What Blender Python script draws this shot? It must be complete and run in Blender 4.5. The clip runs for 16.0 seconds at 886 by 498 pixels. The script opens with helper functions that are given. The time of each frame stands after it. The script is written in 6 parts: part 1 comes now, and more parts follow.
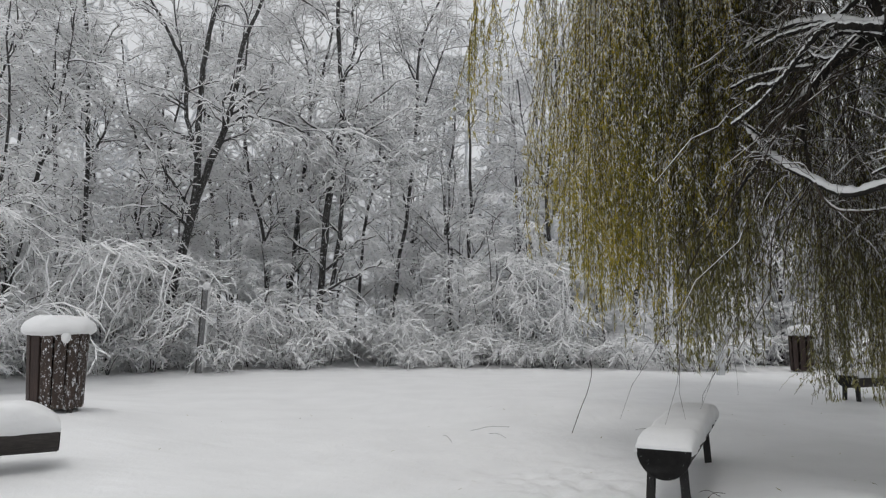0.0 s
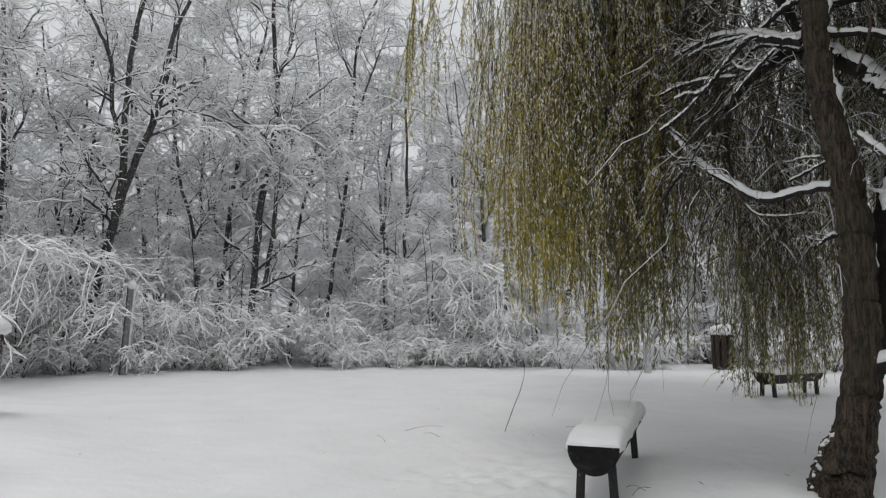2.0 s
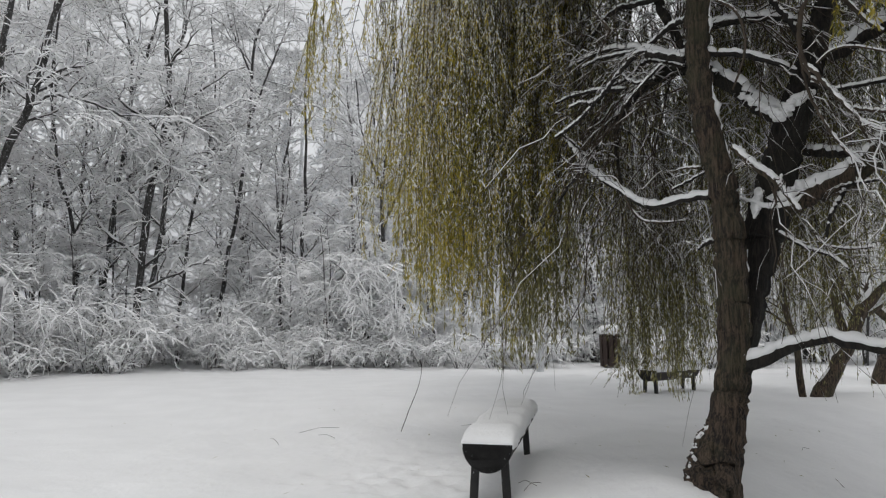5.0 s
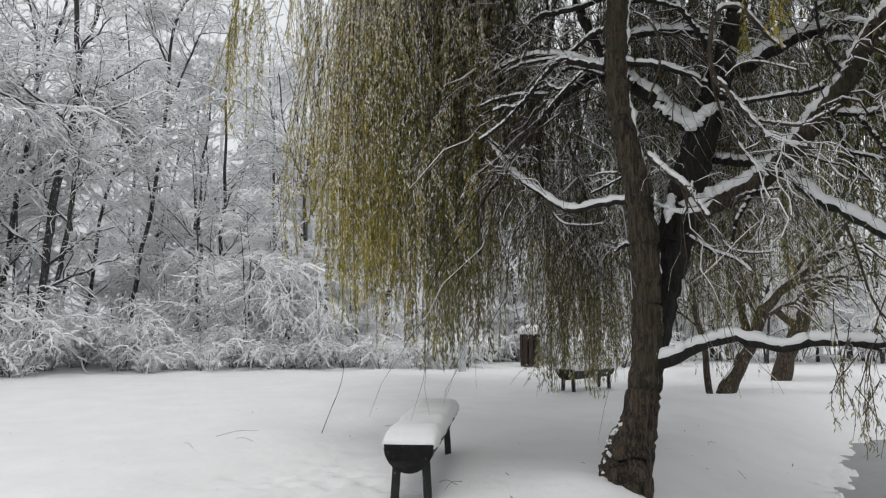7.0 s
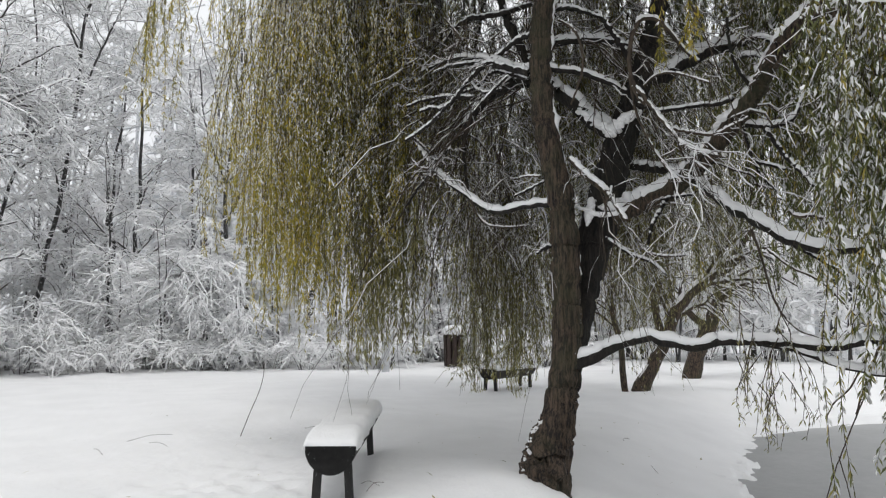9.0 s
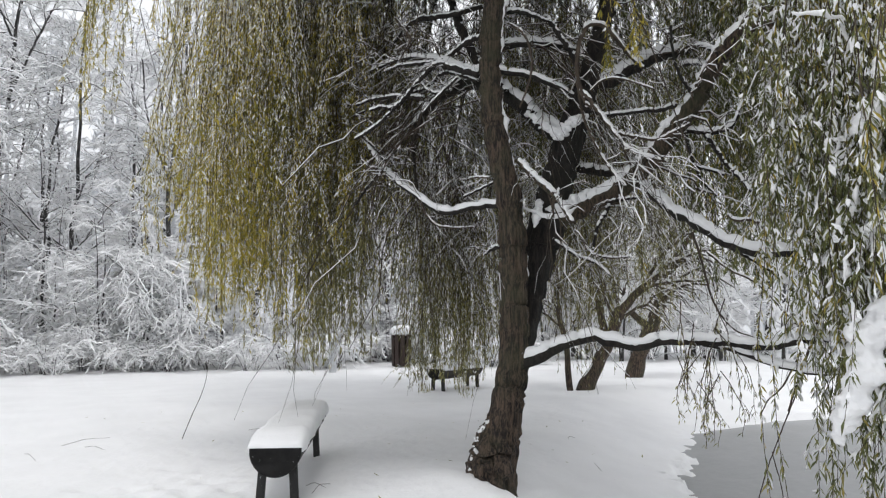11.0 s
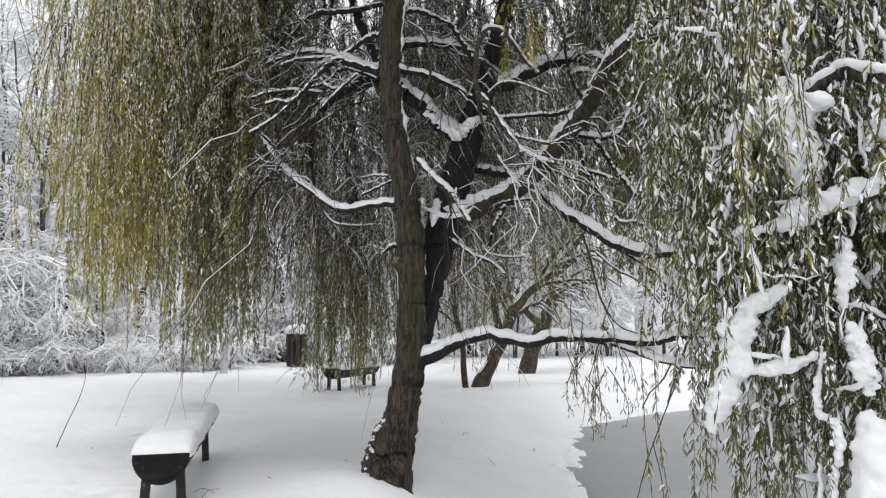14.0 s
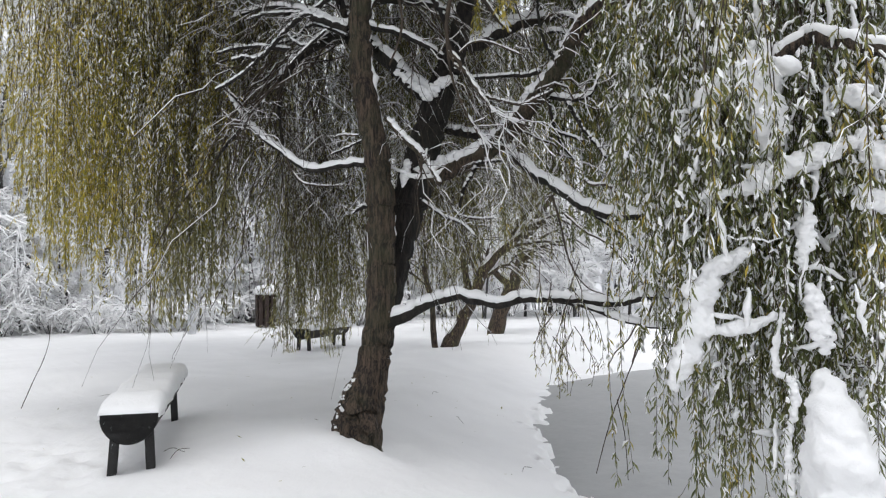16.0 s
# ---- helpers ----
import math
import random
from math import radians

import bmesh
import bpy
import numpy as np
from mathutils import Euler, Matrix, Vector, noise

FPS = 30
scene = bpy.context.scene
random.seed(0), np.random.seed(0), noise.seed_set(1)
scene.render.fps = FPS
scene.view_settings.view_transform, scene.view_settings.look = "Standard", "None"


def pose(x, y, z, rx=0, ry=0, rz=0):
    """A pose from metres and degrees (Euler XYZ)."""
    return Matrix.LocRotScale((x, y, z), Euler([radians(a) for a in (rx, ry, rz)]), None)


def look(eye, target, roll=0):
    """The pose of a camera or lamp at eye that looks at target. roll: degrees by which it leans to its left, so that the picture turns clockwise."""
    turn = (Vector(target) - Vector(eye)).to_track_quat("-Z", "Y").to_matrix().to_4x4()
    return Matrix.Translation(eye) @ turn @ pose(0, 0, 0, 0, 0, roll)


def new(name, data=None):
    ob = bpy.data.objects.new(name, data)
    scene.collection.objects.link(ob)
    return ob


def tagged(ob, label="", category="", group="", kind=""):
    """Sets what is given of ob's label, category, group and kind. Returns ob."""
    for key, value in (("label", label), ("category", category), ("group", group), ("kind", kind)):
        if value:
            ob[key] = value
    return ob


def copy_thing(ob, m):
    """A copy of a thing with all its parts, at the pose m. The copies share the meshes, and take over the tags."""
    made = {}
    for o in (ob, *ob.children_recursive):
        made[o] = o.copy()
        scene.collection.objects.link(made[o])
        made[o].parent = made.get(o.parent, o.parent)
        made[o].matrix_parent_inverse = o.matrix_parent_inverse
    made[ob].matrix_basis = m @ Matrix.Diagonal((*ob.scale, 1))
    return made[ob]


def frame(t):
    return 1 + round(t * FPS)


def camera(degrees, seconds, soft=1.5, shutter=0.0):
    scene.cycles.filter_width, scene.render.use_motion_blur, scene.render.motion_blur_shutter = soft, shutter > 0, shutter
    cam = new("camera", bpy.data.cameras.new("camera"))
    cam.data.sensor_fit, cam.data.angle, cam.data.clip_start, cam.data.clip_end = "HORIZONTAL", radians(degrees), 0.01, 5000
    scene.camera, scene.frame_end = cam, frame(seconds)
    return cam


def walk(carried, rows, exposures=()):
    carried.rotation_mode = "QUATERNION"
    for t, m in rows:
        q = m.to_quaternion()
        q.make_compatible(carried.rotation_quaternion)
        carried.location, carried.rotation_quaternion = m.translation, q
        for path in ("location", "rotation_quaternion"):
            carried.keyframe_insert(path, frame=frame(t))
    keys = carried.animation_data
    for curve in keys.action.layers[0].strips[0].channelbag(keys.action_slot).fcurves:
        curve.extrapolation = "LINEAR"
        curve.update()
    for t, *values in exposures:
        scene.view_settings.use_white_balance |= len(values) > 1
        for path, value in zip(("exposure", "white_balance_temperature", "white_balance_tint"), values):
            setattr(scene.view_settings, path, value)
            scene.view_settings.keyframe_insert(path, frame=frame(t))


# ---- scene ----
cam = camera(64.93, 16.0, soft=1.2)
PATH = (
    (0.0, pose(0, 0, 1.35, 96.100, 0.000, -0.000)),
    (0.5, pose(0, 0, 1.35, 96.099, 0.029, -1.446)),
    (1.0, pose(0, 0, 1.35, 96.100, 0.022, -2.431)),
    (1.5, pose(0, 0, 1.35, 96.086, -0.013, -3.790)),
    (2.0, pose(0, 0, 1.35, 96.085, 0.025, -5.305)),
    (2.5, pose(0, 0, 1.35, 96.082, 0.065, -6.687)),
    (3.0, pose(0, 0, 1.35, 96.071, 0.079, -8.215)),
    (3.5, pose(0, 0, 1.35, 96.095, 0.017, -9.747)),
    (4.0, pose(0, 0, 1.35, 96.099, 0.031, -11.052)),
    (6.5, pose(0, 0, 1.35, 96.105, 0.013, -18.245)),
    (7.0, pose(0, 0, 1.35, 96.112, 0.055, -19.948)),
    (7.5, pose(0, 0, 1.35, 96.113, 0.058, -21.271)),
    (8.0, pose(0, 0, 1.35, 96.106, 0.005, -22.778)),
    (8.5, pose(0, 0, 1.35, 96.119, 0.005, -24.599)),
    (9.0, pose(0, 0, 1.35, 96.127, 0.032, -26.149)),
    (11.5, pose(0, 0, 1.35, 96.137, 0.048, -31.967)),
    (12.0, pose(0, 0, 1.35, 96.142, 0.116, -33.997)),
    (12.5, pose(0, 0, 1.35, 96.164, 0.129, -35.900)),
    (13.0, pose(0, 0, 1.35, 96.161, 0.200, -37.254)),
    (13.5, pose(0, 0, 1.35, 96.123, 0.290, -38.119)),
    (14.0, pose(0, 0, 1.35, 95.989, 0.335, -38.785)),
    (14.5, pose(0, 0, 1.35, 95.646, 0.325, -39.358)),
    (15.0, pose(0, 0, 1.35, 94.759, 0.346, -40.138)),
    (15.5, pose(0, 0, 1.35, 93.791, 0.306, -40.769)),
    (16.0, pose(0, 0, 1.35, 92.779, 0.226, -41.256)),
)
EXPOSURES = ((0.0, -0.46, 6450, 10), (1.5, -0.47, 6450, 10), (3.5, -0.43, 6480, 10), (7.0, -0.18, 6450, 10), (9.0, 0.03, 6450, 10), (12.0, 0.20, 6330, 11), (14.5, 0.27, 6330, 11), (16.0, 0.24, 6330, 11))
walk(cam, PATH, EXPOSURES)

# ---- light: an overcast winter sky ----
world = bpy.data.worlds.new("overcast_sky")
scene.world = world
world.use_nodes = True
wt = world.node_tree
for nd in list(wt.nodes):
    wt.nodes.remove(nd)
sky = wt.nodes.new("ShaderNodeTexSky")
sky.sky_type = "NISHITA"
sky.sun_disc = False
sky.sun_elevation = radians(75)
sky.sun_rotation = radians(208)
sky.air_density, sky.dust_density, sky.ozone_density = 1.5, 6.0, 1.0
grey = wt.nodes.new("ShaderNodeHueSaturation")
grey.inputs["Saturation"].default_value = 0.12
bg = wt.nodes.new("ShaderNodeBackground")
bg.inputs["Strength"].default_value = 0.106
wout = wt.nodes.new("ShaderNodeOutputWorld")
# a cloud layer over the clear sky, brightest overhead as under any overcast
cloud = wt.nodes.new("ShaderNodeMix")
cloud.data_type = "RGBA"
cloud.inputs[0].default_value = 0.85
height = wt.nodes.new("ShaderNodeTexCoord")
split = wt.nodes.new("ShaderNodeSeparateXYZ")
rise = wt.nodes.new("ShaderNodeMapRange")
rise.inputs["To Min"].default_value, rise.inputs["To Max"].default_value = 9.2, 10.8
tint = wt.nodes.new("ShaderNodeMix")
tint.data_type, tint.blend_type = "RGBA", "MULTIPLY"
tint.inputs[0].default_value = 1.0
tint.inputs[7].default_value = (0.985, 1.0, 1.022, 1)
wt.links.new(height.outputs["Generated"], split.inputs[0])
wt.links.new(split.outputs["Z"], rise.inputs["Value"])
wt.links.new(rise.outputs[0], tint.inputs[6])
wt.links.new(tint.outputs[2], cloud.inputs[7])
wt.links.new(sky.outputs[0], grey.inputs["Color"])
wt.links.new(grey.outputs[0], cloud.inputs[6])
wt.links.new(cloud.outputs[2], bg.inputs[0])
wt.links.new(bg.outputs[0], wout.inputs[0])
sun = new("sun", bpy.data.lights.new("sun", "SUN"))
sun.data.energy, sun.data.angle, sun.data.color = 0.85, radians(20), (1.0, 0.98, 0.95)
sun.matrix_world = look((-2.5, -4.5, 19.2), (0, 0, 0))


# ---- materials ----
def material(name, rough=0.8, metal=0.0):
    m = bpy.data.materials.new(name)
    m.use_nodes = True
    nt = m.node_tree
    b = nt.nodes["Principled BSDF"]
    b.inputs["Roughness"].default_value = rough
    b.inputs["Metallic"].default_value = metal
    return m, nt, b


def coords(nt, scale=(1, 1, 1), source="Object"):
    tc = nt.nodes.new("ShaderNodeTexCoord")
    mp = nt.nodes.new("ShaderNodeMapping")
    mp.inputs["Scale"].default_value = scale
    nt.links.new(tc.outputs[source], mp.inputs[0])
    return mp.outputs[0]


def noise_node(nt, vec, scale, detail=4.0, rough=0.6):
    n = nt.nodes.new("ShaderNodeTexNoise")
    n.inputs["Scale"].default_value, n.inputs["Detail"].default_value, n.inputs["Roughness"].default_value = scale, detail, rough
    nt.links.new(vec, n.inputs["Vector"])
    return n.outputs[0]


def ramp(nt, fac, stops):
    r = nt.nodes.new("ShaderNodeValToRGB")
    els = r.color_ramp.elements
    while len(els) < len(stops):
        els.new(0.5)
    for e, (p, c) in zip(els, stops):
        e.position, e.color = p, (*c, 1)
    nt.links.new(fac, r.inputs[0])
    return r.outputs[0]


def mixed(nt, fac, a, b, blend="MIX"):
    m = nt.nodes.new("ShaderNodeMix")
    m.data_type, m.blend_type = "RGBA", blend
    for sock, v in ((m.inputs[0], fac), (m.inputs[6], a), (m.inputs[7], b)):
        if isinstance(v, (int, float)):
            sock.default_value = v
        elif isinstance(v, tuple):
            sock.default_value = (*v, 1)
        else:
            nt.links.new(v, sock)
    return m.outputs[2]


def bump(nt, b, height, strength, distance):
    n = nt.nodes.new("ShaderNodeBump")
    n.inputs["Strength"].default_value, n.inputs["Distance"].default_value = strength, distance
    nt.links.new(height, n.inputs["Height"])
    nt.links.new(n.outputs[0], b.inputs["Normal"])


def snow_material(name, fine, coarse, tint=(0.81, 0.812, 0.815)):
    m, nt, b = material(name, 0.65)
    v = coords(nt)
    n1, n2 = noise_node(nt, v, fine, 5, 0.65), noise_node(nt, v, coarse, 3, 0.5)
    dark = tuple(c * 0.93 for c in tint)
    nt.links.new(ramp(nt, n2, [(0.3, dark), (0.7, tint)]), b.inputs["Base Color"])
    b.inputs["Specular IOR Level"].default_value = 0.3
    bump(nt, b, mixed(nt, 0.35, n1, n2), 0.35, 0.03)
    return m


SNOW_GROUND = snow_material("ground_snow", 22, 1.3)
SNOW = snow_material("lying_snow", 30, 5)
SNOW_FAR = snow_material("twig_snow", 6, 1.0, (0.94, 0.94, 0.945))


def bark_material(name, lo, hi, moss=None, frost=0.0, scale=(7, 7, 0.9)):
    m, nt, b = material(name, 0.9)
    v = coords(nt, scale)
    n1 = noise_node(nt, v, 7.0, 7, 0.72)
    n2 = noise_node(nt, coords(nt), 2.2, 3, 0.6)
    col = ramp(nt, n1, [(0.43, lo), (0.60, hi)])
    if moss:
        col = mixed(nt, ramp(nt, n2, [(0.45, (0, 0, 0)), (0.65, (0.6, 0.6, 0.6))]), col, moss)
    if frost:
        n3 = noise_node(nt, coords(nt, (1, 1, 0.6)), 17.0, 6, 0.75)
        edge = 0.72 - 0.35 * frost
        col = mixed(nt, ramp(nt, n3, [(edge, (0, 0, 0)), (edge + 0.06, (1, 1, 1))]), col, (0.8, 0.82, 0.85))
    nt.links.new(col, b.inputs["Base Color"])
    bump(nt, b, n1, 1.0, 0.05)
    return m


BARK_WILLOW = bark_material("willow_bark", (0.012, 0.009, 0.007), (0.135, 0.094, 0.064), (0.06, 0.062, 0.03), 0.10)
BARK_DARK = bark_material("dark_willow_bark", (0.006, 0.005, 0.0045), (0.032, 0.025, 0.02), (0.02, 0.022, 0.014), 0.05)
BARK_WOOD = bark_material("forest_bark", (0.028, 0.027, 0.026), (0.10, 0.096, 0.092), None, 0.40, (5, 5, 1.6))
# snow-frosted bark, its base colour paled further to stand for haze
BARK_FAR = bark_material("haze_paled_frosted_bark", (0.20, 0.20, 0.20), (0.38, 0.38, 0.38), None, 0.95)
TWIG, tnt, tb = material("twig_bark", 0.85)
tnt.links.new(ramp(tnt, noise_node(tnt, coords(tnt), 9, 3), [(0.3, (0.022, 0.016, 0.011)), (0.7, (0.075, 0.055, 0.038))]), tb.inputs["Base Color"])


def leaf_material(name, stops):
    m, nt, b = material(name, 0.55)
    g = nt.nodes.new("ShaderNodeNewGeometry")
    o = nt.nodes.new("ShaderNodeObjectInfo")
    n = ramp(nt, noise_node(nt, coords(nt, (1, 1, 0.4)), 2.6, 3), [(0.34, (0, 0, 0)), (0.66, (1, 1, 1))])
    f = mixed(nt, 0.5, g.outputs["Random Per Island"], n)
    f = mixed(nt, 0.15, f, o.outputs["Random"])
    col = ramp(nt, f, stops)
    nt.links.new(col, b.inputs["Base Color"])
    b.inputs["Specular IOR Level"].default_value = 0.35
    thin, both = nt.nodes.new("ShaderNodeBsdfTranslucent"), nt.nodes.new("ShaderNodeMixShader")
    both.inputs[0].default_value = 0.5
    nt.links.new(col, thin.inputs[0])
    nt.links.new(b.outputs[0], both.inputs[1])
    nt.links.new(thin.outputs[0], both.inputs[2])
    nt.links.new(both.outputs[0], nt.nodes["Material Output"].inputs["Surface"])
    return m


LEAF_YELLOW = leaf_material("yellowing_willow_leaf", [(0.2, (0.19, 0.18, 0.05)), (0.42, (0.39, 0.345, 0.065)), (0.6, (0.60, 0.47, 0.065)), (0.82, (0.62, 0.55, 0.24))])
LEAF_GREEN = leaf_material("green_willow_leaf", [(0.2, (0.085, 0.10, 0.04)), (0.5, (0.17, 0.185, 0.07)), (0.68, (0.29, 0.28, 0.11)), (0.86, (0.5, 0.38, 0.07))])
# dull olive leaf, darkened to carry part of the curtain's own shade
LEAF_DULL = leaf_material("dull_shade_toned_leaf", [(0.22, (0.115, 0.113, 0.052)), (0.5, (0.25, 0.238, 0.10)), (0.8, (0.46, 0.42, 0.18))])


def wood_material(name, lo, hi, along=(14, 14, 1.5), frost=0.0):
    m, nt, b = material(name, 0.75)
    v = coords(nt, along)
    n1 = noise_node(nt, v, 3.0, 6, 0.7)
    col = ramp(nt, n1, [(0.3, lo), (0.7, hi)])
    if frost:
        n3 = noise_node(nt, coords(nt, (1, 1, 0.55)), 30.0, 5, 0.8)
        e = 0.70 - 0.3 * frost
        col = mixed(nt, ramp(nt, n3, [(e, (0, 0, 0)), (e + 0.07, (1, 1, 1))]), col, (0.8, 0.82, 0.85))
    nt.links.new(col, b.inputs["Base Color"])
    bump(nt, b, n1, 0.5, 0.01)
    return m


WOOD_BIN = wood_material("brown_stained_slat", (0.016, 0.010, 0.008), (0.052, 0.030, 0.024), frost=0.1)
WOOD_BIN_SNOWY = wood_material("snow_spattered_slat", (0.022, 0.015, 0.012), (0.07, 0.045, 0.034), frost=0.5)
WOOD_LOG = wood_material("dark_weathered_log", (0.014, 0.012, 0.011), (0.05, 0.042, 0.037), (3, 14, 14), frost=0.14)
WOOD_END = wood_material("tarred_log_end", (0.008, 0.008, 0.008), (0.022, 0.021, 0.020), (6, 6, 6), frost=0.24)
STEEL, snt, sb = material("grey_post", 0.6, 0.3)
snt.links.new(ramp(snt, noise_node(snt, coords(snt, (6, 6, 2)), 5, 5), [(0.3, (0.045, 0.045, 0.043)), (0.7, (0.11, 0.108, 0.10))]), sb.inputs["Base Color"])
GREY_POST = wood_material("snow_dusted_grey_post", (0.14, 0.14, 0.145), (0.27, 0.27, 0.275), (8, 8, 2), 0.35)
CONCRETE, cnt, cb = material("pale_concrete", 0.85)
cnt.links.new(ramp(cnt, noise_node(cnt, coords(cnt), 7, 5), [(0.3, (0.42, 0.43, 0.44)), (0.7, (0.60, 0.61, 0.62))]), cb.inputs["Base Color"])
ICE, int_, ib = material("slushy_pond", 0.34)
iv = coords(int_)
i1, i2 = noise_node(int_, iv, 0.7, 4, 0.6), noise_node(int_, iv, 9, 5, 0.7)
int_.links.new(ramp(int_, mixed(int_, 0.4, i1, i2), [(0.35, (0.20, 0.205, 0.202)), (0.65, (0.29, 0.296, 0.294))]), ib.inputs["Base Color"])
bump(int_, ib, i2, 0.12, 0.01)


# ---- mesh helpers ----
def mesh_from(name, verts, quads, mats, index=None, smooth=True):
    me = bpy.data.meshes.new(name)
    verts, quads = np.asarray(verts, np.float32), np.asarray(quads, np.int32)
    k = quads.shape[1]
    me.vertices.add(len(verts))
    me.vertices.foreach_set("co", verts.ravel())
    me.loops.add(quads.size)
    me.loops.foreach_set("vertex_index", quads.ravel())
    me.polygons.add(len(quads))
    me.polygons.foreach_set("loop_start", np.arange(0, quads.size, k, dtype=np.int32))
    if index is not None:
        me.polygons.foreach_set("material_index", np.asarray(index, np.int32))
    me.polygons.foreach_set("use_smooth", np.full(len(quads), smooth))
    for m in mats:
        me.materials.append(m)
    me.update(calc_edges=True)
    return me


def child(name, me, parent, label=""):
    ob = new(name, me)
    ob.parent = parent
    if label:
        ob["label"] = label
    return ob


def part(name, bm, mat, parent, label="", smooth=False):
    me = bpy.data.meshes.new(name)
    bm.to_mesh(me)
    bm.free()
    me.materials.append(mat)
    for p in me.polygons:
        p.use_smooth = smooth
    return child(name, me, parent, label)


def base(name, x, y, z, turn=0.0, label="", category="", group="", kind=""):
    e = new(name)
    e.empty_display_size = 0.1
    e.matrix_basis = pose(x, y, z, 0, 0, turn)
    return tagged(e, label, category, group, kind)


def joined(chunks):
    """Vertex, face and material arrays of several pieces as one."""
    vs, fs, ms, off = [], [], [], 0
    for v, f, m in chunks:
        vs.append(v)
        fs.append(f + off)
        ms.append(np.full(len(f), m, np.int32) if np.isscalar(m) else m)
        off += len(v)
    return np.concatenate(vs), np.concatenate(fs), np.concatenate(ms)


def unit(v):
    return v / (np.linalg.norm(v, axis=-1, keepdims=True) + 1e-9)


def tubes(P, R, sides):
    """Round tubes along N lines of n points: P (N, n, 3), R (N, n)."""
    N, n = R.shape
    T = unit(np.gradient(P, axis=1))
    mean = unit(P[:, -1] - P[:, 0])
    ref = np.where(np.abs(mean[:, 2:3]) < 0.85, np.array([[0.0, 0, 1]]), np.array([[1.0, 0.1, 0]]))[:, None, :]
    side = unit(np.cross(T, ref))
    up = np.cross(side, T)
    a = np.linspace(0, 2 * np.pi, sides, endpoint=False) + (np.pi / 2 if sides == 3 else 0.3)
    V = P[:, :, None] + R[:, :, None, None] * (np.cos(a)[None, None, :, None] * side[:, :, None] + np.sin(a)[None, None, :, None] * up[:, :, None])
    i = np.arange(N)[:, None, None] * n * sides + np.arange(n - 1)[None, :, None] * sides
    j, j2 = np.arange(sides)[None, None, :], (np.arange(sides) + 1)[None, None, :] % sides
    F = np.stack([i + j, i + j2, i + sides + j2, i + sides + j], -1).reshape(-1, 4)
    return V.reshape(-1, 3), F


def shoots(rng, P, R, per, u0, u1, length, spread, lift, droop, n, ratio, rmin=0.003, wander=0.08, shrink=0.5, flat=1.0):
    """Side shoots grown from the lines P with radii R."""
    N, m = R.shape
    idx = np.repeat(np.arange(N), per)
    u = rng.uniform(u0, u1, len(idx))
    s = u * (m - 1)
    k = np.minimum(s.astype(int), m - 2)
    w = (s - k)[:, None]
    p0 = P[idx, k] * (1 - w) + P[idx, k + 1] * w
    r0 = R[idx, k] * (1 - w[:, 0]) + R[idx, k + 1] * w[:, 0]
    t = unit(P[idx, k + 1] - P[idx, k])
    v = unit(np.cross(t, rng.normal(size=(len(idx), 3))))
    ang = rng.uniform(spread[0], spread[1], len(idx))[:, None]
    d = unit(unit(np.cos(ang) * t + np.sin(ang) * v + np.array([0, 0, lift])) * np.array([1, 1, flat]))
    L = (length * rng.uniform(0.55, 1.25, len(idx)) * (1 - shrink * u))[:, None]
    q = np.linspace(0, 1, n)[None, :, None]
    Q = p0[:, None] + d[:, None] * q * L[:, None]
    Q[:, :, 2] -= droop * (q[:, :, 0] ** 2) * L
    wob = np.cumsum(rng.normal(size=(len(idx), n, 3)), 1) * wander / n ** 0.5
    Q += (wob - wob[:, :1]) * L[:, None] * q ** 0.5
    rr = np.maximum(r0 * ratio, rmin)[:, None] * np.linspace(1, 0.35, n)[None]
    return Q, rr


def sprays(rng, P, R, per, u0, u1, length, angle, rise, droop, n, ratio, rmin=0.004, curl=0.34, shrink=0.5, roll=0.7):
    """Flat sprays: side shoots that leave the lines P by turns to either side, shorter towards the tip."""
    N, m = R.shape
    idx, j = np.repeat(np.arange(N), per), np.tile(np.arange(per), N)
    u = u0 + (u1 - u0) * (j + rng.uniform(0.05, 0.95, len(idx))) / per
    s = u * (m - 1)
    k = np.minimum(s.astype(int), m - 2)
    w = (s - k)[:, None]
    p0 = P[idx, k] * (1 - w) + P[idx, k + 1] * w
    r0 = R[idx, k] * (1 - w[:, 0]) + R[idx, k + 1] * w[:, 0]
    t = unit(P[idx, k + 1] - P[idx, k])
    h = unit(np.cross(t, np.array([0.02, 0.03, 1.0])))
    up = np.cross(h, t)
    a = rng.normal(size=(len(idx), 1)) * roll
    side = h * np.where(j % 2, 1.0, -1.0)[:, None] * np.cos(a) + up * (np.sin(a) + rise)
    g = rng.uniform(angle[0], angle[1], len(idx))[:, None]
    d = unit(np.cos(g) * t + np.sin(g) * side)
    L = (length * rng.uniform(0.4, 1.3, len(idx)) * (1 - shrink * u))[:, None]
    q = np.linspace(0, 1, n)[None, :, None]
    bend = unit(rng.normal(size=(len(idx), 3)))[:, None] * curl
    Q = p0[:, None] + (d[:, None] * q + bend * q ** 2) * L[:, None]
    Q[:, :, 2] -= droop * (q[:, :, 0] ** 2) * L
    Q[:, 1:-1] += rng.normal(size=(len(idx), n - 2, 3)) * 0.055 * L[:, None]
    rr = np.maximum(r0 * ratio, rmin)[:, None] * np.linspace(1, 0.4, n)[None]
    return Q, rr


